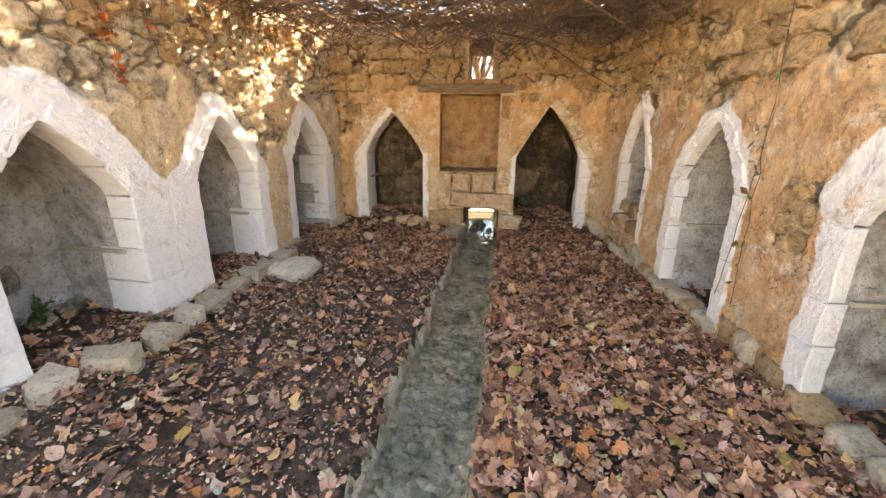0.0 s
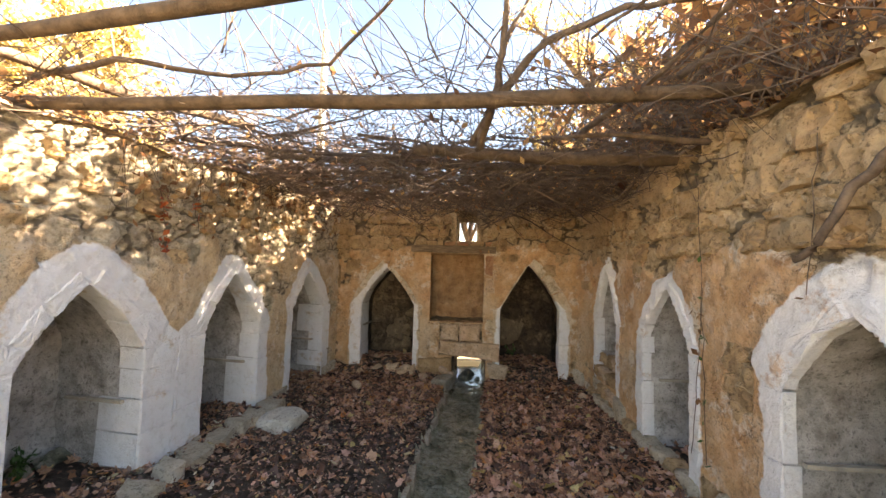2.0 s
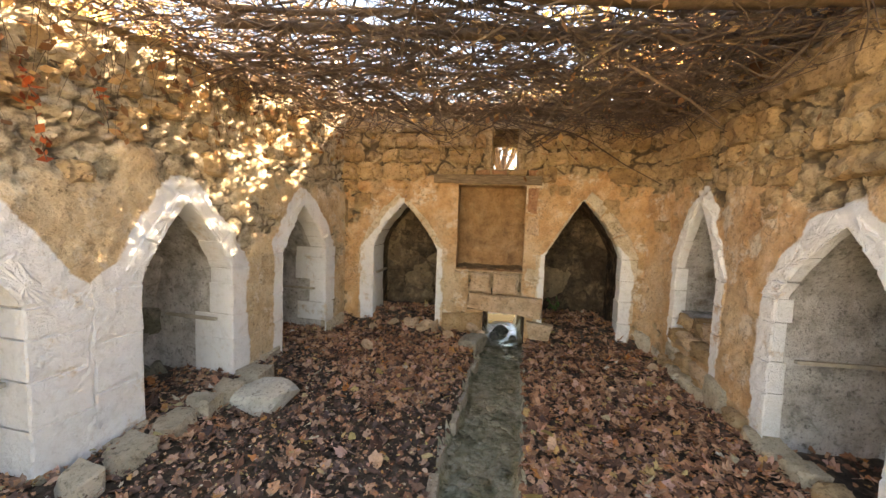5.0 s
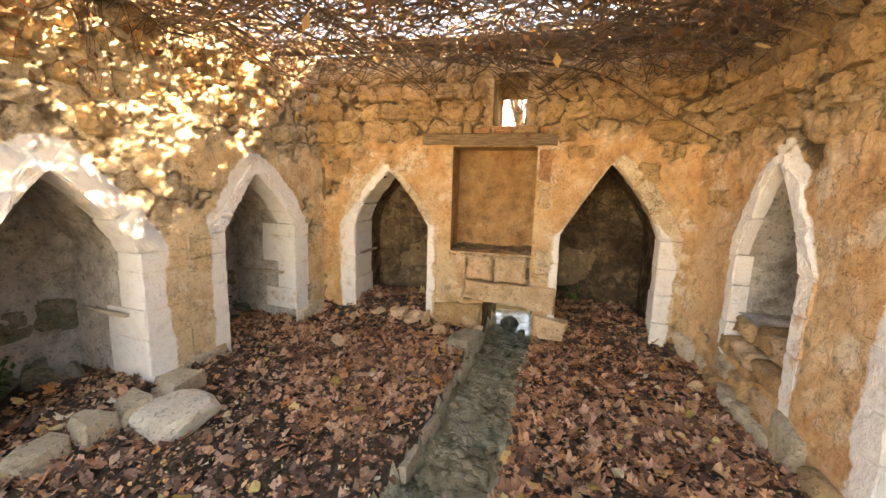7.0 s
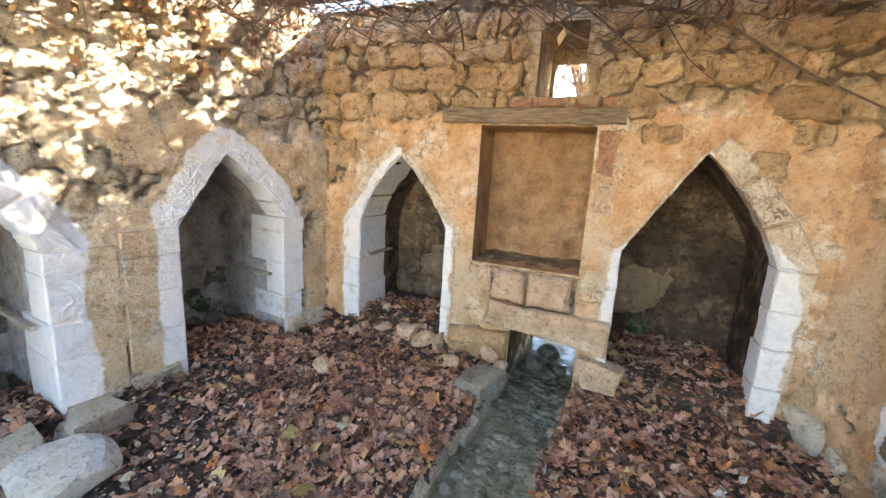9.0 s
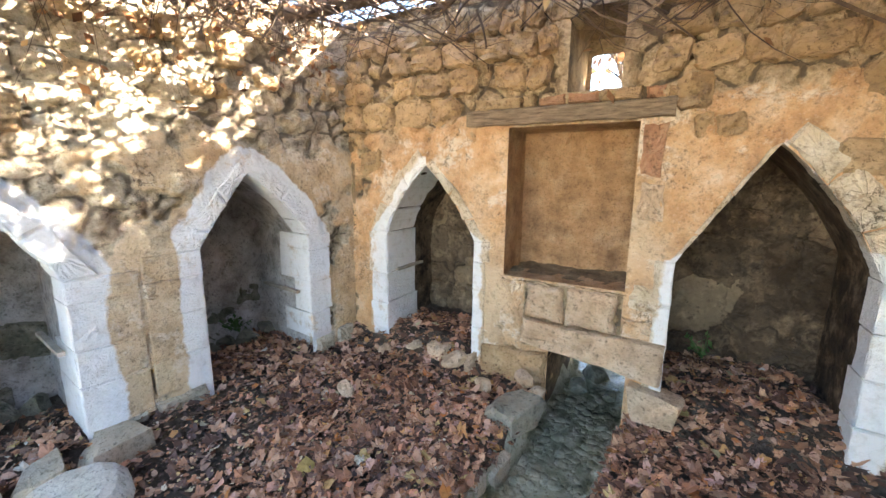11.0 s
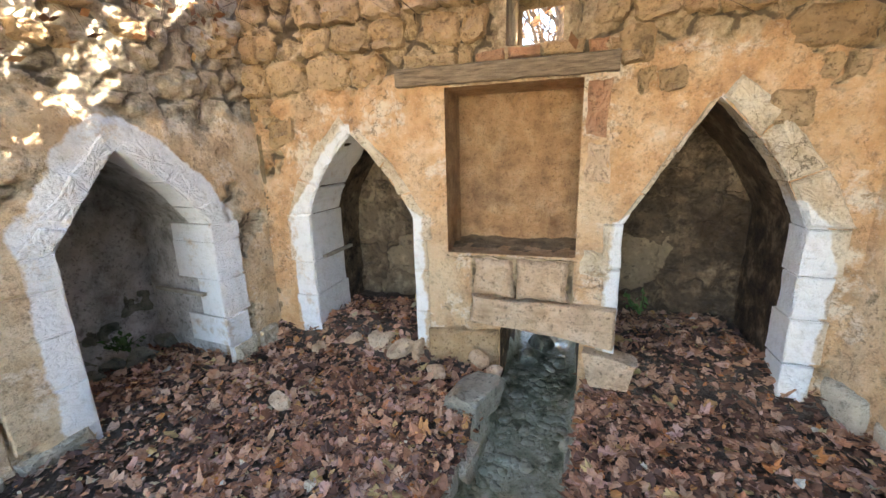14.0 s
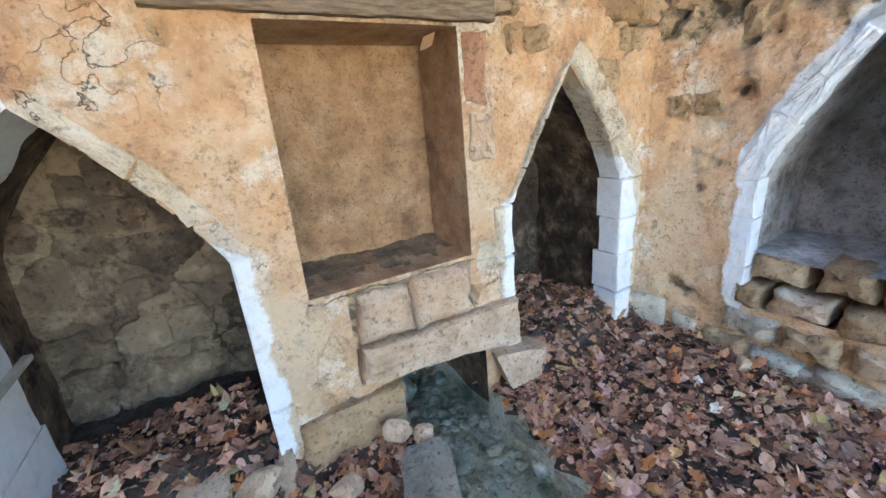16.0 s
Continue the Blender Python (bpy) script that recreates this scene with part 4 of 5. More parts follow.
def slat(curve, s_, z, d0, d1, label):
    """A thin batten let into the side of a recess."""
    bm = bmesh.new()
    bmesh.ops.create_cube(bm, size=1.0)
    bmesh.ops.subdivide_edges(bm, edges=bm.edges[:], cuts=3, use_grid_fill=True)
    a, c = curve.at(s_, d0, z), curve.at(s_, d1, z)
    for v in bm.verts:
        p = v.co.copy()
        w = a.lerp(c, p.y + 0.5) + (curve.at(s_ + 0.03, d0, z) - a) * p.x + Vector((0, 0, 0.022 * p.z))
        v.co = w + Vector((0, 0, 0.003 * fbm(w.x, w.y, w.z, 12)))
    return tagged(link("wooden_slat", bm, SLATWOOD), label, "slat", "slats in the recesses")


for s_ in (0.592, 1.908, 3.35):
    slat(LEFT, s_, 0.655, 0.13, 0.62, "thin greyed wooden slat let into whitewashed reveal")
slat(BACK, 0.425, 0.80, 0.1, 0.5, "thin dark wooden slat let into sooty, shade-toned reveal")
slat(RIGHT, -0.92, 0.70, 0.14, 0.72, "thin whitewashed wooden slat in the recess")
slat(RIGHT, 0.73, 0.70, 0.10, 0.72, "pale new wooden plank in the recess")

# ---- window grille of twigs is open; base stones along the right wall ----
base = tagged(new("wall_foot"), "rough foundation stones showing under the plaster", kind="structure")
base.parent = wall_right
s_ = -3.0
r = random.Random(17)
while s_ < 2.6:
    w = r.uniform(0.18, 0.36)
    z1 = r.uniform(0.22, 0.34) if not any(a[0] - 0.05 < s_ + w / 2 < a[1] + 0.05 for a in R_ARCH) else 0.19
    cut_stone("foundation_stone", RIGHT, [(s_, 0.0), (s_ + r.uniform(0, .03), z1), (s_ + w - 0.02, z1 - r.uniform(0, .05)), (s_ + w - 0.01, 0.0)], -r.uniform(0.02, 0.07), 0.12, r.random(), PALE if r.random() < 0.7 else STONE, base, (), bev=0.025, wear=0.015)
    s_ += w
base = tagged(new("wall_foot"), "rough foundation stones showing under the plaster", kind="structure")
base.parent = wall_left
for s0, s1, z1 in ((0.62, 0.90, 0.2), (0.92, 1.2, 0.2), (1.95, 2.22, 0.24), (2.24, 2.56, 0.27), (-0.5, -0.18, 0.17), (-0.85, -0.52, 0.3), (3.4, 3.6, 0.27), (3.62, 3.8, 0.3)):
    cut_stone("foundation_stone", LEFT, [(s0, 0.0), (s0, z1 - 0.01), (s1 - 0.01, z1), (s1, 0.0)], -r.uniform(0.01, 0.04), 0.12, r.random(), PALE, base, (), bev=0.02, wear=0.014)

# ---- utility pole and trees beyond the walls ----
up = tagged(new("utility_pole"), "grey concrete utility pole standing beyond the wall", "utility pole")
up.location = (-4.45, 14.2, 0.0)
part("shaft", tube([(0, 0, 0.0), (0, 0, 10.6)], [0.17, 0.12], 8), CONCRETE, up)
arm = part("lamp_arm", tube([(0, 0, 8.3), (0.45, -0.1, 8.2), (0.75, -0.1, 8.15)], [0.03, 0.03, 0.025], 6), CONCRETE, up)
part("lamp_head", tube([(0.6, -0.1, 8.17), (0.75, -0.1, 8.14), (1.05, -0.1, 8.1)], [0.05, 0.11, 0.05], 8), CONCRETE, arm, "pale street lamp head")


def leaf_cloud(name, spots, size, mat, seed, parent, spread):
    """Many small folded leaves round the given spots."""
    g = np.random.default_rng(seed)
    n = len(spots)
    c = np.array(spots) + g.normal(0, spread, (n, 3))
    u = g.normal(0, 1, (n, 3))
    u /= np.linalg.norm(u, axis=1)[:, None]
    w = np.cross(u, g.normal(0, 1, (n, 3)))
    w /= np.linalg.norm(w, axis=1)[:, None]
    k = (size * g.uniform(0.6, 1.3, n))[:, None]
    v = np.stack([c - u * k, c + w * k * 0.55, c + u * k, c - w * k * 0.55], 1).reshape(-1, 3)
    f = (np.arange(n)[:, None] * 4 + np.arange(4)).tolist()
    return raw(name, v, f, mat, parent)


def tree(x, y, tall, wide, leaves, seed, mat, label, category="tree", size=0.07):
    """Tapered trunk, limbs and twigs with a loose crown of leaves."""
    r = random.Random(seed)
    t = tagged(new("tree"), label, category)
    t.location = (x, y, 0.05)
    bm = bmesh.new()
    spots = []

    def grow(p, way, length, rad, level):
        n = 5
        pts, rr = [p], [rad]
        for i in range(n):
            way = (way + Vector((r.uniform(-1, 1), r.uniform(-1, 1), r.uniform(-0.3, 0.9))) * 0.16).normalized()
            p = p + way * length / n
            pts.append(p)
            rr.append(rad * (1 - 0.75 * (i + 1) / n))
        tube(pts, rr, 6 if level < 2 else 4, bm)
        if level >= 2:
            spots.extend(pts[1:])
        if level < 3:
            for i in range(r.randint(5, 7) if level else 9):
                k = r.uniform(0.25, 1.0)
                q = pts[int(k * n)]
                a = r.uniform(0, 6.283)
                side = Vector((math.cos(a), math.sin(a), r.uniform(0.3, 1.2))).normalized()
                grow(q, (way * 0.35 + side * wide).normalized(), length * r.uniform(0.38, 0.6) * (0.9 if level else 0.75), max(rad * 0.42, 0.008), level + 1)

    grow(Vector((0, 0, 0)), Vector((0, 0, 1)), tall * 0.7, tall * 0.022, 0)
    part("trunk", bm, TWIG, t)
    pick = [spots[r.randrange(len(spots))] for _ in range(leaves)]
    leaf_cloud("crown", [tuple(q) for q in pick], size, mat, seed, t, 0.22)
    return t


tree(-9.2, 10.5, 12.0, 0.5, 8500, 3, GOLD, "tall yellow-leaved poplar beyond the wall", size=0.09)
tree(-13.5, 14.0, 12.0, 0.55, 9000, 4, GOLD, "tall yellow-leaved poplar beyond the wall", size=0.1)
tree(5.0, 12.5, 15.0, 0.8, 8000, 5, GOLD, "half-bare autumn tree with yellow leaves", size=0.08)
tree(9.4, 13.0, 15.0, 0.8, 10000, 14, DRYLEAF, "half-bare autumn tree with russet leaves", size=0.08)
tree(14.0, 14.0, 14.0, 0.8, 9000, 15, GOLD, "half-bare autumn tree with yellow leaves", size=0.09)
tree(9.8, 9.6, 9.0, 0.9, 900, 6, DRYLEAF, "half-bare autumn tree with russet leaves", size=0.11)
tree(3.2, 14.5, 7.5, 0.9, 6000, 7, GOLD, "half-bare autumn tree with yellow leaves")
tree(0.75, 9.0, 5.5, 1.0, 250, 8, DRYLEAF, "bare autumn shrub behind the window")
# next two stand out of view, added to dapple sun on the left wall
tree(6.2, 3.6, 7.5, 0.95, 400, 18, DRYLEAF, "half-bare autumn tree with russet leaves", size=0.12)
tree(8.2, 4.4, 8.0, 0.9, 700, 9, DRYLEAF, "half-bare autumn tree with russet leaves", size=0.12)
tree(-6.5, 19.0, 6.0, 0.9, 3000, 12, GOLD, "half-bare autumn tree with yellow leaves")


# ---- vine over the court ----
def ramble(r, p, way, length, n, jit, droop):
    pts = [Vector(p)]
    way = Vector(way).normalized()
    for i in range(n):
        way = (way + Vector((r.uniform(-1, 1), r.uniform(-1, 1), r.uniform(-1, 1) - droop)) * jit).normalized()
        pts.append(pts[-1] + way * length / n)
    return pts


def twigs(name, lot, sides, mat):
    """Thin rods with triangular section, joined."""
    v, f = [], []
    for pts, r0 in lot:
        base = len(v)
        n = len(pts)
        for i, p in enumerate(pts):
            t = (pts[min(i + 1, n - 1)] - pts[max(i - 1, 0)]).normalized()
            u = t.orthogonal().normalized()
            w = t.cross(u)
            rad = r0 * (1 - 0.7 * i / (n - 1))
            v += [p + (u * math.cos(6.2832 * k / sides) + w * math.sin(6.2832 * k / sides)) * rad for k in range(sides)]
        for i in range(n - 1):
            for k in range(sides):
                f.append([base + i * sides + k, base + i * sides + (k + 1) % sides, base + (i + 1) * sides + (k + 1) % sides, base + (i + 1) * sides + k])
    return raw(name, v, f, mat)


r = random.Random(21)
lot, leafspots = [], []
for i in range(2900):
    while True:
        x, y = r.uniform(-2.2, 2.2), r.triangular(2.1, 5.8, 4.2)
        if r.random() < (1.0 if y > 2.9 or abs(x) > 1.2 else 0.3):
            break
    z = 2.58 + abs(r.gauss(0, 0.13))
    a = r.uniform(0, 6.283)
    pts = ramble(r, (x, y, z), (math.cos(a), math.sin(a) * 0.7, r.uniform(-0.45, 0.45)), r.uniform(0.3, 1.3), 7, 0.26, 0.10)
    pts = [p for p in pts if -2.5 < p.x < 2.6]
    lot.append(([Vector((p.x, p.y, max(p.z, 2.40 + 0.1 * math.sin(p.x * 7)))) for p in pts], r.choice((0.0025, 0.003, 0.004, 0.005, 0.007, 0.010))))
    if pts and r.random() < 0.3:
        leafspots.append(tuple(pts[r.randrange(len(pts))]))
for i in range(70):
    x, y = r.uniform(-2.2, 1.6), r.uniform(2.6, 5.5)
    a = r.uniform(-0.5, 0.5)
    lot.append((ramble(r, (x, y, r.uniform(2.62, 2.85)), (math.cos(a), math.sin(a), r.uniform(-0.15, 0.15)), r.uniform(0.8, 2.0), 9, 0.16, 0.05), r.choice((0.009, 0.012, 0.016))))
for i in range(330):
    x = r.uniform(-2.2, 2.0)
    z = 2.53 + 0.07 * (x + 2.6) + r.gauss(0.03, 0.10)
    a = r.choice((0.0, 3.14)) + r.uniform(-0.9, 0.9)
    lot.append((ramble(r, (x, 1.92 + r.gauss(0.1, 0.15), z), (math.cos(a), math.sin(a), r.uniform(-0.5, 0.5)), r.uniform(0.25, 0.9), 7, 0.25, 0.12), r.choice((0.002, 0.0025, 0.003, 0.004))))
    if r.random() < 0.3:
        leafspots.append(tuple(lot[-1][0][3]))
# brush along the head of the back wall
for i in range(420):
    p = BACK.at(r.uniform(-0.1, 3.9), r.uniform(-0.25, 0.6), 2.74 + r.uniform(0, 0.3))
    a = r.uniform(0, 6.283)
    lot.append((ramble(r, p, (math.cos(a), 0.5 * math.sin(a), r.uniform(-0.3, 0.3)), r.uniform(0.3, 1.0), 6, 0.25, 0.12), r.choice((0.003, 0.004, 0.006))))
    if r.random() < 0.35:
        leafspots.append(tuple(p + Vector((r.gauss(0, 0.1), r.gauss(0, 0.1), r.gauss(0, 0.05)))))
# brush on the wall heads
for i in range(900):
    side = r.random() < 0.55
    crv, s_ = (LEFT, r.uniform(-1.6, 3.7)) if side else (RIGHT, r.uniform(-3.0, 2.0))
    p = crv.at(s_, r.uniform(-0.10, 0.8), 2.80 + r.uniform(0, 0.22))
    a = r.uniform(0, 6.283)
    lot.append((ramble(r, p, (math.cos(a), math.sin(a), r.uniform(-0.2, 0.45)), r.uniform(0.3, 1.2), 6, 0.25, 0.1), r.choice((0.003, 0.004, 0.006))))
    for _ in range(5 if not side else 3):
        q = p + Vector((r.gauss(0, 0.12), r.gauss(0, 0.12), r.gauss(0, 0.06)))
        leafspots.append(tuple(q))
lot = [(p, q) for p, q in lot if len(p) > 1]
tagged(twigs("vine_tangle", lot, 3, TWIG), "tangle of dry bare vine twigs over the court", "vine", kind="stuff")
# upright sprays against the sky
lot = []
for i in range(760):
    x, y = r.uniform(-2.2, 2.8), r.uniform(1.6, 5.6)
    if x < 0.2 and r.random() < 0.55:
        continue
    a = r.uniform(0, 6.283)
    lot.append((ramble(r, (x, y, 2.75), (math.cos(a) * 0.7, math.sin(a) * 0.7, r.uniform(0.3, 1.2)), r.uniform(0.5, 1.7), 8, 0.2, -0.05), r.choice((0.0025, 0.003, 0.005, 0.007))))
    if x > 0.6 and r.random() < 0.4:
        leafspots.append(tuple(lot[-1][0][2]))
for i in range(330):
    p = RIGHT.at(r.uniform(-3.0, 2.6), r.uniform(-0.15, 0.7), 2.8)
    lot.append((ramble(r, p, (r.uniform(-0.9, 0.5), r.uniform(-0.7, 0.7), r.uniform(0.2, 1.0)), r.uniform(0.4, 1.3), 7, 0.22, 0.02), r.choice((0.003, 0.004, 0.006))))
    for k in (2, 3, 5):
        if r.random() < 0.6:
            leafspots.append(tuple(lot[-1][0][k]))
tagged(twigs("vine_spray", lot, 3, TWIG), "thin upright dry vine shoots above the tangle", "vine", kind="stuff")
# leafy thicket beyond the right wall, added above its head to break up sun
lot, thick = [], []
SUN_GAPS = [(4.75, 3.62, 0.55, 0.48), (5.85, 3.95, 0.32, 0.5), (2.95, 3.2, 0.40, 0.26)]  # openings set where sun patches should fall on the left wall
for i in range(640):
    s_ = r.uniform(-3.6, 0.8)
    p = RIGHT.at(max(s_, -3.0), r.uniform(0.15, 1.5), 2.75 + r.uniform(0, 0.5)) + Vector((0, min(0.0, s_ + 3.0) * -1.6, 0))
    pts = ramble(r, p, (r.uniform(-0.5, 0.5), r.uniform(-0.9, 0.9), r.uniform(0.3, 1.0)), r.uniform(0.6, 1.7), 8, 0.22, 0.03)
    lot.append((pts, r.choice((0.003, 0.004, 0.006, 0.009))))
    for q in pts[1:]:
        thin = any(((q.y - gy) / ry) ** 2 + ((q.z - gz) / rz) ** 2 < 1 for gy, gz, ry, rz in SUN_GAPS)
        if fbm(q.x * 0.4, q.y * 0.5, q.z * 1.5, 1.2) > (0.35 if thin else -0.05):
            thick += [tuple(q)] * (2 if thin else 4)
# level canes added for the streaked shadows they cast
for i in range(40):
    p = RIGHT.at(r.uniform(-2.9, 0.6), r.uniform(0.1, 0.9), r.uniform(2.9, 4.2))
    lot.append((ramble(r, p, (r.uniform(-0.1, 0.1), r.choice((-1, 1)), r.uniform(-0.22, 0.12)), r.uniform(1.2, 2.4), 8, 0.06, 0.02), r.choice((0.014, 0.02, 0.028))))
tagged(twigs("vine_thicket", lot, 3, TWIG), "dry leafy thicket added over the wall head to dapple sun", "vine", kind="stuff")
tagged(leaf_cloud("thicket_leaves", thick, 0.072, DRYLEAF, 77, None, 0.07), "russet leaves of the added thicket that breaks up sun", "leaves", kind="stuff")
# twigs of the shrub behind the window
lot = []
for i in range(26):
    p = BACK.at(r.uniform(1.75, 2.2), r.uniform(0.66, 0.95), r.uniform(2.0, 2.5))
    lot.append((ramble(r, p, (r.uniform(-1, 1), r.uniform(-0.2, 0.2), r.uniform(-0.6, 1)), r.uniform(0.25, 0.6), 6, 0.2, 0.0), r.choice((0.002, 0.003, 0.005))))
tagged(twigs("window_twigs", lot, 3, TWIG), "bare twigs crossing behind the small window", "twigs", kind="stuff")
# hanging shoots
lot = []
for i in range(230):
    x, y = r.uniform(-2.0, 2.0), r.choice((5.0, 5.2, 4.6, 3.6, 2.9)) + r.uniform(-0.2, 0.2)
    lot.append((ramble(r, (x, y, 2.68), (r.uniform(-0.5, 0.5), r.uniform(-0.5, 0.5), -1), r.uniform(0.08, 0.36), 5, 0.2, 0.3), 0.0025))
for i in range(90):
    p = LEFT.at(r.uniform(0.2, 3.6), -r.uniform(0.01, 0.06), 2.75)
    lot.append((ramble(r, p, (r.uniform(-0.1, 0.1), r.uniform(-0.5, 0.5), -1), r.uniform(0.2, 0.7), 6, 0.13, 0.3), 0.0025))
    leafspots += [tuple(q + Vector((0.03, 0, 0))) for q in lot[-1][0][2::2]]
for i in range(260):
    x, y = r.gauss(-0.7, 0.8), r.uniform(2.2, 3.8)
    if -2.0 < x < 2.0:
        lot.append((ramble(r, (x, y, r.uniform(2.6, 2.85)), (r.uniform(-1, 1), r.uniform(-0.8, 0.4), r.uniform(-0.9, 0.2)), r.uniform(0.2, 0.6), 6, 0.25, 0.2), r.choice((0.0025, 0.003, 0.004))))
tagged(twigs("hanging_shoots", lot, 3, TWIG), "thin dry shoots hanging from the vine", "vine", kind="stuff")
tagged(leaf_cloud("dry_leaves", leafspots, 0.032, DRYLEAF, 31, None, 0.04), "withered russet vine leaves caught in the twigs", "leaves", kind="stuff")

# thick stems
STEMS = [
    [(0.30, 2.3, 2.5), (0.36, 2.02, 2.72), (0.38, 1.88, 3.05), (0.40, 1.85, 3.6), (0.52, 1.9, 4.3)],
    [(0.26, 2.35, 2.55), (0.38, 2.04, 2.74), (0.62, 1.90, 3.02), (1.1, 1.9, 3.25), (1.7, 2.0, 3.42), (2.4, 2.1, 3.5)],
    [(1.05, 2.55, 2.70), (1.30, 1.84, 2.86), (1.62, 1.5, 3.2), (1.75, 1.3, 3.6)],
    [(1.45, 1.95, 2.88), (1.72, 1.85, 3.02), (1.92, 1.8, 3.16)],
    [(-1.12, 1.8, 2.70), (-0.55, 1.65, 2.72), (-0.2, 1.45, 2.95), (0.1, 1.3, 3.15)],
    [(-2.4, 2.0, 2.75), (-1.7, 1.7, 2.72), (-1.1, 1.8, 2.70)],
    [(2.15, 0.8, 2.72), (1.84, 1.10, 2.28), (1.77, 1.28, 2.06), (1.71, 1.37, 1.84), (1.69, 1.47, 1.76)],
    [(-2.1, 2.9, 2.68), (-1.2, 3.2, 2.70), (-0.4, 3.1, 2.66), (0.4, 3.4, 2.7), (1.2, 3.3, 2.72)],
    [(0.28, 2.3, 2.5), (0.35, 2.08, 2.74), (0.42, 2.0, 3.1), (0.62, 2.1, 3.5), (0.72, 2.2, 4.2)],
    [(2.6, 1.5, 3.35), (1.9, 1.55, 3.42), (1.3, 1.7, 3.30), (0.9, 1.9, 3.05)],
    [(2.5, 2.3, 2.84), (1.9, 2.35, 2.62), (1.3, 2.4, 2.66), (0.8, 2.6, 2.70)],
    [(-1.8, 4.1, 2.74), (-0.9, 4.0, 2.66), (0.0, 4.2, 2.7), (0.9, 4.0, 2.68), (2.2, 4.2, 2.8)],
]
for i, st in enumerate(STEMS):
    pts = []
    for a, c in zip(st, st[1:]):
        pts += [Vector(a).lerp(Vector(c), k / 4) + Vector((r.uniform(-1, 1), r.uniform(-1, 1), r.uniform(-1, 1))) * 0.012 for k in range(4)]
    pts.append(Vector(st[-1]))
    r0 = (0.028, 0.03, 0.024, 0.026, 0.012, 0.022, 0.03, 0.022, 0.024, 0.018, 0.03, 0.02)[i]
    tagged(link("vine_stem", tube(pts, [r0 * (1 - 0.55 * k / len(pts)) for k in range(len(pts))], 7), TWIG, smooth=True), "thick twisted dry vine stem over the court", "vine", "main vine stems")


# ---- leaf litter ----
def litter(name, n, sizes, mat, seed, where, lift=0.012):
    """Fallen leaves, lobed and curled, lying on the ground as they fell."""
    g = np.random.default_rng(seed)
    outline = np.array([(0, -0.8), (0.36, -0.78), (0.85, -0.5), (0.66, -0.08), (0.92, 0.35), (0.50, 0.55), (0, 1.0), (-0.50, 0.55), (-0.92, 0.35), (-0.66, -0.08), (-0.85, -0.5), (-0.36, -0.78)])
    oval = np.array([(0, -1.0), (0.22, -0.7), (0.42, -0.3), (0.45, 0.1), (0.33, 0.5), (0.16, 0.8), (0, 1.05), (-0.16, 0.8), (-0.33, 0.5), (-0.45, 0.1), (-0.42, -0.3), (-0.22, -0.7)])
    v, f = [], []
    made = 0
    while made < n:
        x, y = where(g)
        if x is None:
            continue
        k = sizes[0] + (sizes[1] - sizes[0]) * g.random() ** 2.4
        o = outline if g.random() < 0.36 else oval * (1.35, 0.9)
        o = o * (1 + g.normal(0, 0.12, o.shape))
        a = g.uniform(0, 6.283)
        ca, sa = math.cos(a), math.sin(a)
        tx, ty, cu = g.normal(0, 0.38), g.normal(0, 0.38), g.normal(0.3, 0.45)
        z0 = ground_z(x, y) + lift + g.random() * 0.018
        base = len(v)
        v.append((x, y, z0 + 0.1 * k))
        for px, py in o:
            lx, ly = px * ca - py * sa, px * sa + py * ca
            h = tx * lx + ty * ly + cu * px * px + g.normal(0, 0.08)
            v.append((x + lx * k, y + ly * k, max(z0 + h * k, z0 - 0.012)))
        f += [[base, base + 1 + i, base + 1 + (i + 1) % 12] for i in range(12)]
        made += 1
    return raw(name, v, f, mat)


def in_court(g):
    x, y = g.uniform(-2.3, 2.15), g.uniform(-0.6, 6.3)
    l, r_ = channel_edges(min(y, 6.2))
    if l - 0.02 < x < r_ + 0.03 or ground_z(x, y) < 0.02:
        return None, None
    if y > 5.75 - 0.1 * x and not (-1.1 < x < -0.3 or 1.0 < x < 1.85):
        return None, None
    return x, y


def right_side(g):
    x, y = in_court(g)
    if x is None or (x < channel_edges(min(y, 6.2))[0] and y < 4.2 + 0.6 * math.sin(x * 3)):
        return None, None
    return x, y


def left_side(g):
    x, y = in_court(g)
    if x is None or x > channel_edges(min(y, 6.2))[0] or y > 4.9:
        return None, None
    return x, y


def in_recess(g):
    s0, s1, *_ = L_ARCH[g.integers(0, 3)]
    w = LEFT.at(g.uniform(s0 - 0.1, s1 + 0.1), g.uniform(-0.45, 0.6), 0)
    return w.x, w.y


def in_recess_right(g):
    s0, s1, *_ = R_ARCH[g.integers(1, 3)]
    w = RIGHT.at(g.uniform(s0, s1), g.uniform(-0.1, 0.6), 0)
    return w.x, w.y


tagged(litter("humus_litter", 6200, (0.012, 0.046), HUMUS, 40, left_side, 0.006), "dark rotting leaves and humus on the soil", "leaves", kind="stuff")
tagged(litter("leaf_litter", 900, (0.022, 0.050), LITTER, 46, left_side), "scattered russet leaves on dark humus", "leaves", kind="stuff")
tagged(litter("lime_chips", 3200, (0.004, 0.014), PALELEAF, 47, left_side, 0.014), "pale chips of lime and straw on the soil", "debris", kind="stuff")
tagged(litter("leaf_litter", 27000, (0.010, 0.050), LITTER, 41, right_side), "thick layer of brown and russet fallen leaves", "leaves", kind="stuff")
tagged(litter("leaf_crumbs", 15000, (0.006, 0.017), LITTER, 42, in_court, 0.024), "broken leaf crumbs and humus on the soil", "leaves", kind="stuff")
tagged(litter("recess_leaves", 1100, (0.016, 0.042), LITTER, 43, in_recess, 0.02), "dry fallen leaves drifted into the recesses", "leaves", kind="stuff")
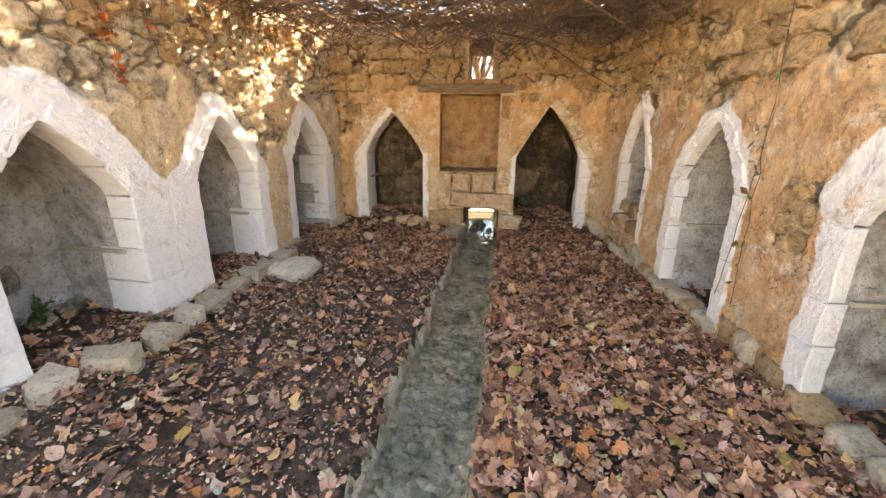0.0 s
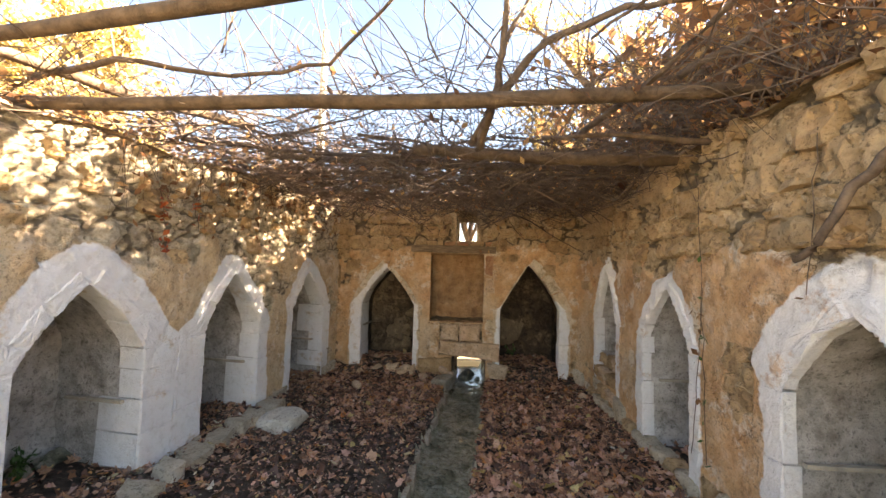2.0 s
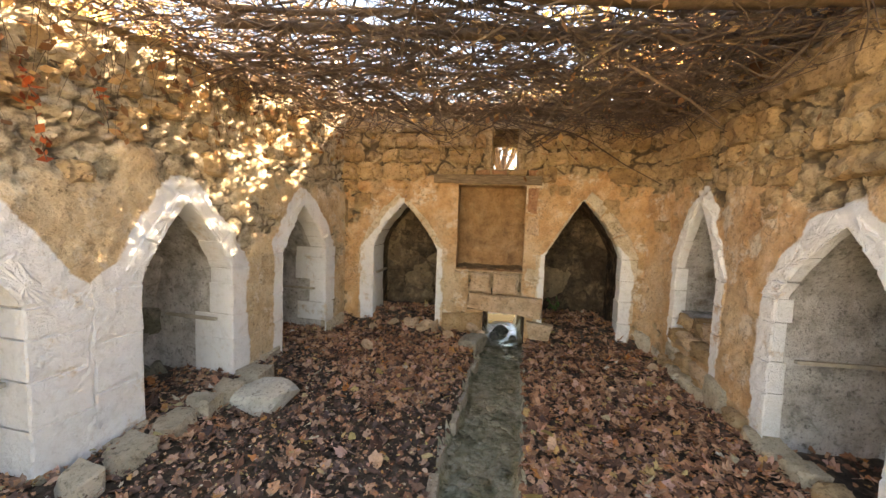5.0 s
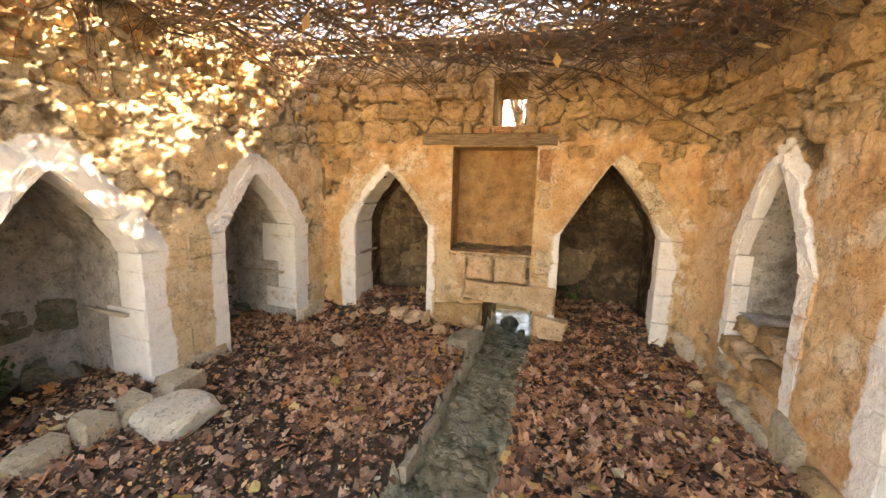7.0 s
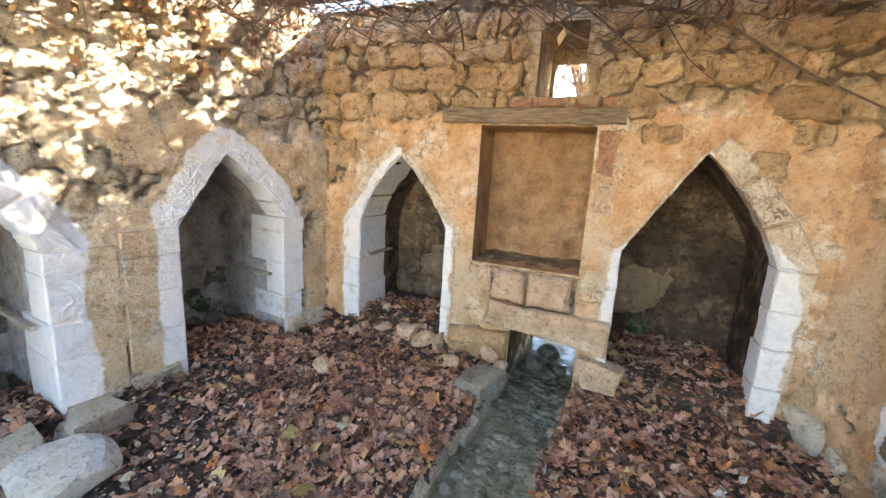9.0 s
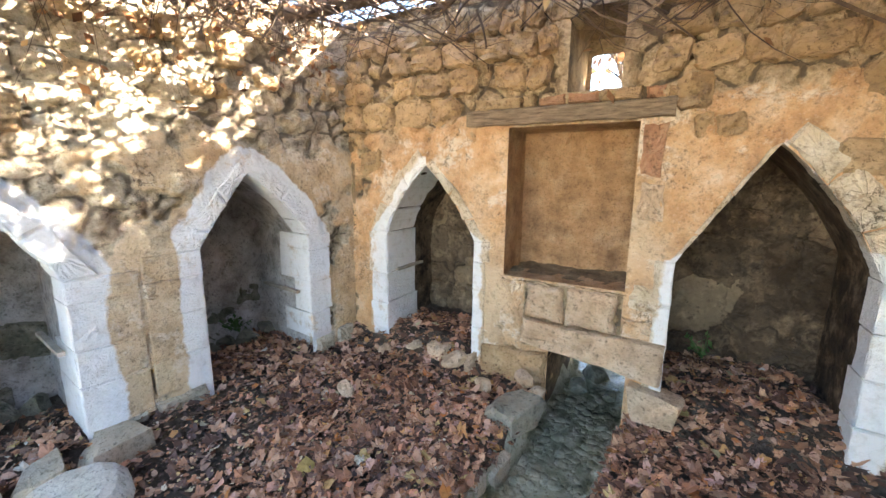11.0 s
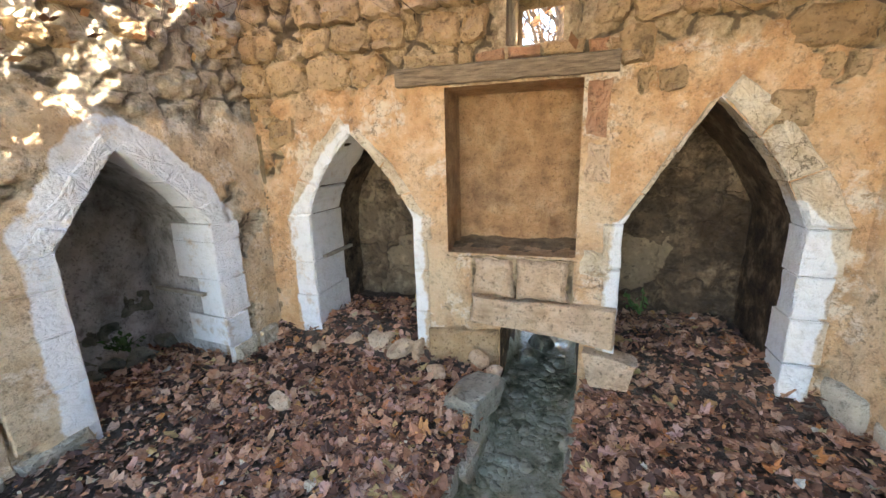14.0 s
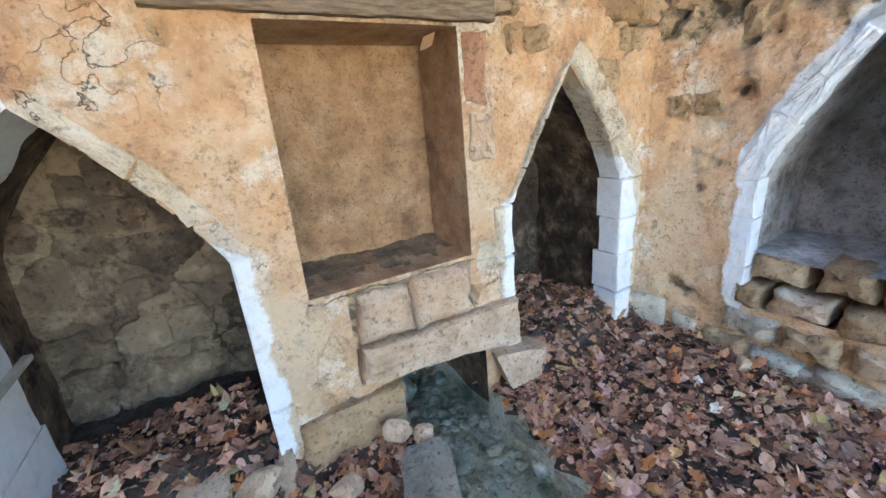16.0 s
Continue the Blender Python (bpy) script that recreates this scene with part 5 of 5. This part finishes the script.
tagged(litter("recess_leaves", 380, (0.016, 0.042), LITTER, 45, in_recess_right, 0.02), "dry fallen leaves drifted into the recesses", "leaves", kind="stuff")
tagged(litter("willow_leaves", 240, (0.02, 0.05), PALELEAF, 44, in_court, 0.028), "scattered narrow pale dry leaves", "leaves", kind="stuff")
lot = []
for i in range(420):
    x, y = r.uniform(-1.9, 1.9), r.uniform(0.8, 5.5)
    l, r_ = channel_edges(y)
    if l - 0.12 < x < r_ + 0.12:
        continue
    a = r.uniform(0, 6.283)
    lot.append((ramble(r, (x, y, ground_z(x, y) + 0.03), (math.cos(a), math.sin(a), 0.05), r.uniform(0.06, 0.28), 4, 0.15, 0.02), r.choice((0.0015, 0.002, 0.003))))
tagged(twigs("fallen_twigs", lot, 3, TWIG), "thin dry twigs strewn over the litter", "twigs", kind="stuff")
YELLOW = [(0.43, 2.0), (0.66, 2.62), (0.9, 2.6), (1.30, 2.45), (0.95, 1.75), (0.6, 3.35), (1.62, 2.75), (0.40, 2.75), (-1.2, 1.5), (-0.55, 2.3), (1.45, 3.9), (0.95, 3.55), (-0.4, 4.0), (-0.7, 4.3), (1.7, 4.35), (1.1, 1.5), (1.5, 1.35), (-0.9, 3.1)]
for x, y in YELLOW:
    ob = litter("fallen_leaf", 1, (0.055, 0.07), GOLD, int(x * 100 + y * 1000) % 997, lambda g_, x=x, y=y: (x, y), 0.035)
    tagged(ob, "single bright yellow fallen leaf on the litter", "leaf", "yellow fallen leaves")


# ---- climbing strands on the walls ----
def strand(curve, line, seed, label, leaf_mat, count):
    r = random.Random(seed)
    th = tagged(new("climbing_vine"), label, "vine")
    pts = [curve.at(s_ + r.uniform(-0.012, 0.012), -0.03 - r.uniform(0, 0.012), z) for s_, z in line]
    stem = part("stem", tube(pts, [0.0026] * len(pts), 5), TWIG, th)
    leaf_cloud("leaves", [tuple(pts[r.randrange(len(pts))]) for _ in range(count)], 0.03, leaf_mat, seed, stem, 0.02)
    return th


strand(RIGHT, [(0.02 + 0.006 * i, 2.5 - 0.14 * i) for i in range(16)], 1, "thin climbing vine with a few green leaves", GREENLEAF, 16)
strand(RIGHT, [(0.08 - 0.012 * i, 1.6 - 0.10 * i) for i in range(13)], 2, "thin bare climbing vine with withered leaves", DRYLEAF, 9)
strand(RIGHT, [(1.02 - 0.01 * i, 2.5 - 0.1 * i) for i in range(10)], 3, "thin bare vine shoot hanging on the plaster", DRYLEAF, 4)
for k, (s_, z0, n) in enumerate(((0.62, 2.35, 18), (0.66, 2.05, 18), (0.95, 2.25, 8))):
    strand(LEFT, [(s_ + 0.01 * i, z0 - 0.05 * i) for i in range(7)], 10 + k, "withered vine tendril with red leaves", REDLEAF, n)

# ---- rubble stones of the upper walls ----
def rubble_mesh(seed, mat):
    """A rough-faced block one metre wide and high, front at y = 0."""
    r = random.Random(seed)
    n = 8
    cut = [0.0, 0.05, 0.16, 0.34, 0.52, 0.70, 0.86, 0.95, 1.0]
    v, f = [], []
    sk = [r.uniform(-0.09, 0.09) for _ in range(4)]
    tilt = (r.uniform(-0.5, 0.5), r.uniform(-0.5, 0.5))
    for j in range(n + 1):
        for i in range(n + 1):
            x, z = cut[i] - 0.5, cut[j] - 0.5
            rim = 1 if i in (0, n) or j in (0, n) else 0
            corner = 0.10 if i in (0, 1, n - 1, n) and j in (0, 1, n - 1, n) else 0
            px = x * (1 - corner * 1.3) + sk[0] * z + r.uniform(-0.022, 0.022) + 0.04 * math.sin(5 * z + seed)
            pz = z * (1 - corner * 1.3) + sk[1] * x + r.uniform(-0.022, 0.022) + 0.05 * math.sin(4 * x + seed * 2)
            v.append((px, 0.55 * rim + (tilt[0] * x + tilt[1] * z + 0.6 * fbm(x * 3 + seed, z * 3, 0, 1.0) + 1.1 * max(abs(x), abs(z)) ** 4 * 8 * 0.4 + r.uniform(-0.08, 0.08)) * (1 - rim), pz))
    ring = [i for i in range(n)] + [n + j * (n + 1) for j in range(n)] + [(n + 1) * n + n - i for i in range(n)] + [(n - j) * (n + 1) for j in range(n)]
    base = len(v)
    v += [(v[k][0] * 1.03, 3.0, v[k][2] * 1.03) for k in ring]
    f = [[j * (n + 1) + i, j * (n + 1) + i + 1, (j + 1) * (n + 1) + i + 1, (j + 1) * (n + 1) + i] for j in range(n) for i in range(n)]
    m = len(ring)
    f += [[ring[i], base + i, base + (i + 1) % m, ring[(i + 1) % m]] for i in range(m)]
    me = bpy.data.meshes.new("rubble_stone")
    me.from_pydata(v, [], f)
    me.materials.append(mat)
    return me


RUB = [rubble_mesh(i, STONE) for i in range(12)]


def rubble(curve, wall, s0, s1, low_edge, holes, seed, gap, big):
    r = random.Random(seed)
    z = low_edge - 0.85
    while z < TOP - 0.06:
        h = r.uniform(0.14, 0.23) * big
        s_ = s0 + r.uniform(0, 0.1)
        while s_ < s1:
            w = h * r.choice((0.7, 0.85, 1.0, 1.15, 1.3, 1.55))
            c = np.array([[s_ + w / 2, z + h / 2]])
            p = curve.at(s_ + w / 2, 0, z)
            edge = low_edge + 0.24 * fbm(p.x, p.y, 0.3, 1.2)
            hh = h * r.uniform(0.82, 1.05)
            ok = (z + h / 2 > edge or (z + h / 2 > edge - 0.35 and r.random() < 0.25) or (z + h / 2 > edge - 0.8 and r.random() < 0.07)) and r.random() > gap and z + hh < TOP + 0.03
            for poly in holes:
                d_, _ = snap(poly, np.array([[s_, z], [s_ + w, z], [s_, z + h], [s_ + w, z + h], [s_ + w / 2, z + h / 2]]))
                if d_.min() < 0.03 or inside(poly, c)[0]:
                    ok = False
            if ok:
                ob = new("stone", r.choice(RUB))
                ob.parent = wall
                at = curve.at(s_ + w / 2, -r.uniform(0.004, 0.034), z + h / 2)
                ob.matrix_world = Matrix.Translation(at) @ pose(0, 0, 0, 0, r.uniform(-5, 5), math.degrees(curve.turn(s_ + w / 2))) @ Matrix.Diagonal((w * 0.95, 0.06, hh * 0.96, 1))
            s_ += w
        z += h


b_holes = [arch_line(a, 9, 0.16) for a in B_ARCH] + [box_line(1.12, 2.45, 0.4, 2.12), box_line(1.80, 2.15, 2.1, 2.6)]
rubble(BACK, wall_back, -0.05, 3.85, 1.94, b_holes, 1, 0.2, 0.95)
rubble(RIGHT, wall_right, -2.9, 2.3, 1.82, [arch_line(a, 9, 0.16) for a in R_ARCH], 2, 0.16, 1.1)
rubble(LEFT, wall_left, -1.4, 3.75, 2.05, [arch_line(a, 9, 0.16) for a in L_ARCH], 3, 0.78, 0.8)

patch = tagged(new("bare_patch"), "oval patch of bare stones where the plaster fell", kind="structure")
patch.parent = wall_right
for i, (s_, z, w, h) in enumerate(((0.30, 1.00, 0.16, 0.13), (0.42, 1.08, 0.14, 0.14), (0.29, 1.14, 0.14, 0.12), (0.42, 0.94, 0.13, 0.11), (0.35, 0.86, 0.15, 0.10), (0.38, 1.21, 0.12, 0.09))):
    ob = new("stone", RUB[i])
    ob.parent = patch
    ob.matrix_world = Matrix.Translation(RIGHT.at(s_, -0.004, z)) @ pose(0, 0, 0, 0, 10 * i, math.degrees(RIGHT.turn(s_))) @ Matrix.Diagonal((w, 0.03, h, 1))

r = random.Random(88)
for z0, z1, d0, cuts in ((0.54, 0.71, 0.03, (-2.35, -2.06, -1.80, -1.60)), (0.37, 0.54, -0.005, (-2.40, -2.22, -1.93, -1.58)), (0.20, 0.37, -0.03, (-2.44, -2.12, -1.86, -1.56)), (0.04, 0.20, -0.06, (-2.46, -2.25, -1.98, -1.54))):
    for a, c in zip(cuts, cuts[1:]):
        q = [(a + r.uniform(0.004, 0.02), z0 + r.uniform(0, 0.02)), (a + r.uniform(0.004, 0.02), z1 - r.uniform(0, 0.03)), (c - r.uniform(0.004, 0.02), z1 - r.uniform(0, 0.03)), (c - r.uniform(0.004, 0.02), z0 + r.uniform(0, 0.02))]
        cut_stone("sill_stone", RIGHT, q, d0 - r.uniform(0, 0.03), 0.3, r.random(), r.choice((STONE, PALE, BLOCK)), rs, (), bev=0.03, wear=0.02)


def recess_rubble(curve, a, depth, z0, z1, meshes, wall, seed):
    """Rough stones showing in the end wall of a recess."""
    r = random.Random(seed)
    line = hole_line(a)
    z = z0
    while z < z1:
        h = r.uniform(0.13, 0.25)
        s_ = a[0] - r.uniform(0, 0.08)
        while s_ < a[1]:
            w = h * r.uniform(0.9, 1.8)
            if inside(line, np.array([[s_ + w / 2, z + h * 0.6]]))[0] and r.random() > 0.3:
                ob = new("stone", r.choice(meshes))
                ob.parent = wall
                c = s_ + w / 2
                ob.matrix_world = Matrix.Translation(curve.at(c, depth - 0.03 - r.uniform(0, 0.025), z + h / 2)) @ pose(0, 0, 0, 0, r.uniform(-7, 7), math.degrees(curve.turn(c))) @ Matrix.Diagonal((w * 0.97, 0.035, h * 0.97, 1))
            s_ += w
        z += h


SOOT_SHADE_RUB = [rubble_mesh(i + 40, SOOT_SHADE) for i in range(6)]
STAIN_SHADE_RUB = [rubble_mesh(i + 80, STAIN_SHADE) for i in range(6)]
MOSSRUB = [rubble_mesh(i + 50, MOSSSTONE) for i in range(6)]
# higher courses take the darker stones: soot and vault shade in one colour
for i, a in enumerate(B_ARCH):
    recess_rubble(BACK, a, 0.80, 0.25, 1.12 + 0.1 * i, STAIN_SHADE_RUB, wall_back, 60 + i)
    recess_rubble(BACK, a, 0.80, 1.16 + 0.1 * i, 1.7, SOOT_SHADE_RUB, wall_back, 65 + i)
for i, a in enumerate(L_ARCH):
    recess_rubble(LEFT, a, 0.80, 0.15, 0.62 if i == 0 else 0.5, MOSSRUB, wall_left, 70 + i)


def weed(curve, s_, d_, z, n, seed):
    """A small tuft of green weed rooted in the damp rubble."""
    r = random.Random(seed)
    th = tagged(new("weed"), "small green weed growing in the damp recess", "plant", "weeds in the recesses")
    w = curve.at(s_, d_, z)
    th.location = w
    tips = []
    bm = bmesh.new()
    for i in range(7):
        pts = ramble(r, (0, 0, -0.06), (r.uniform(-1, 1), r.uniform(-1, 1), 1.2), r.uniform(0.10, 0.22), 5, 0.2, 0.1)
        tube(pts, [0.003] * len(pts), 4, bm)
        tips += [tuple(p) for p in pts[2:]]
    part("stems", bm, GREENLEAF, th)
    leaf_cloud("leaves", [r.choice(tips) for _ in range(n)], 0.022, GREENLEAF, seed, th, 0.02)


weed(LEFT, 0.30, 0.58, 0.28, 90, 1)
weed(LEFT, 0.02, 0.62, 0.30, 60, 2)
weed(LEFT, 1.45, 0.60, 0.30, 70, 3)
weed(LEFT, 3.05, 0.60, 0.36, 80, 4)
weed(BACK, 2.75, 0.66, 0.38, 40, 5)
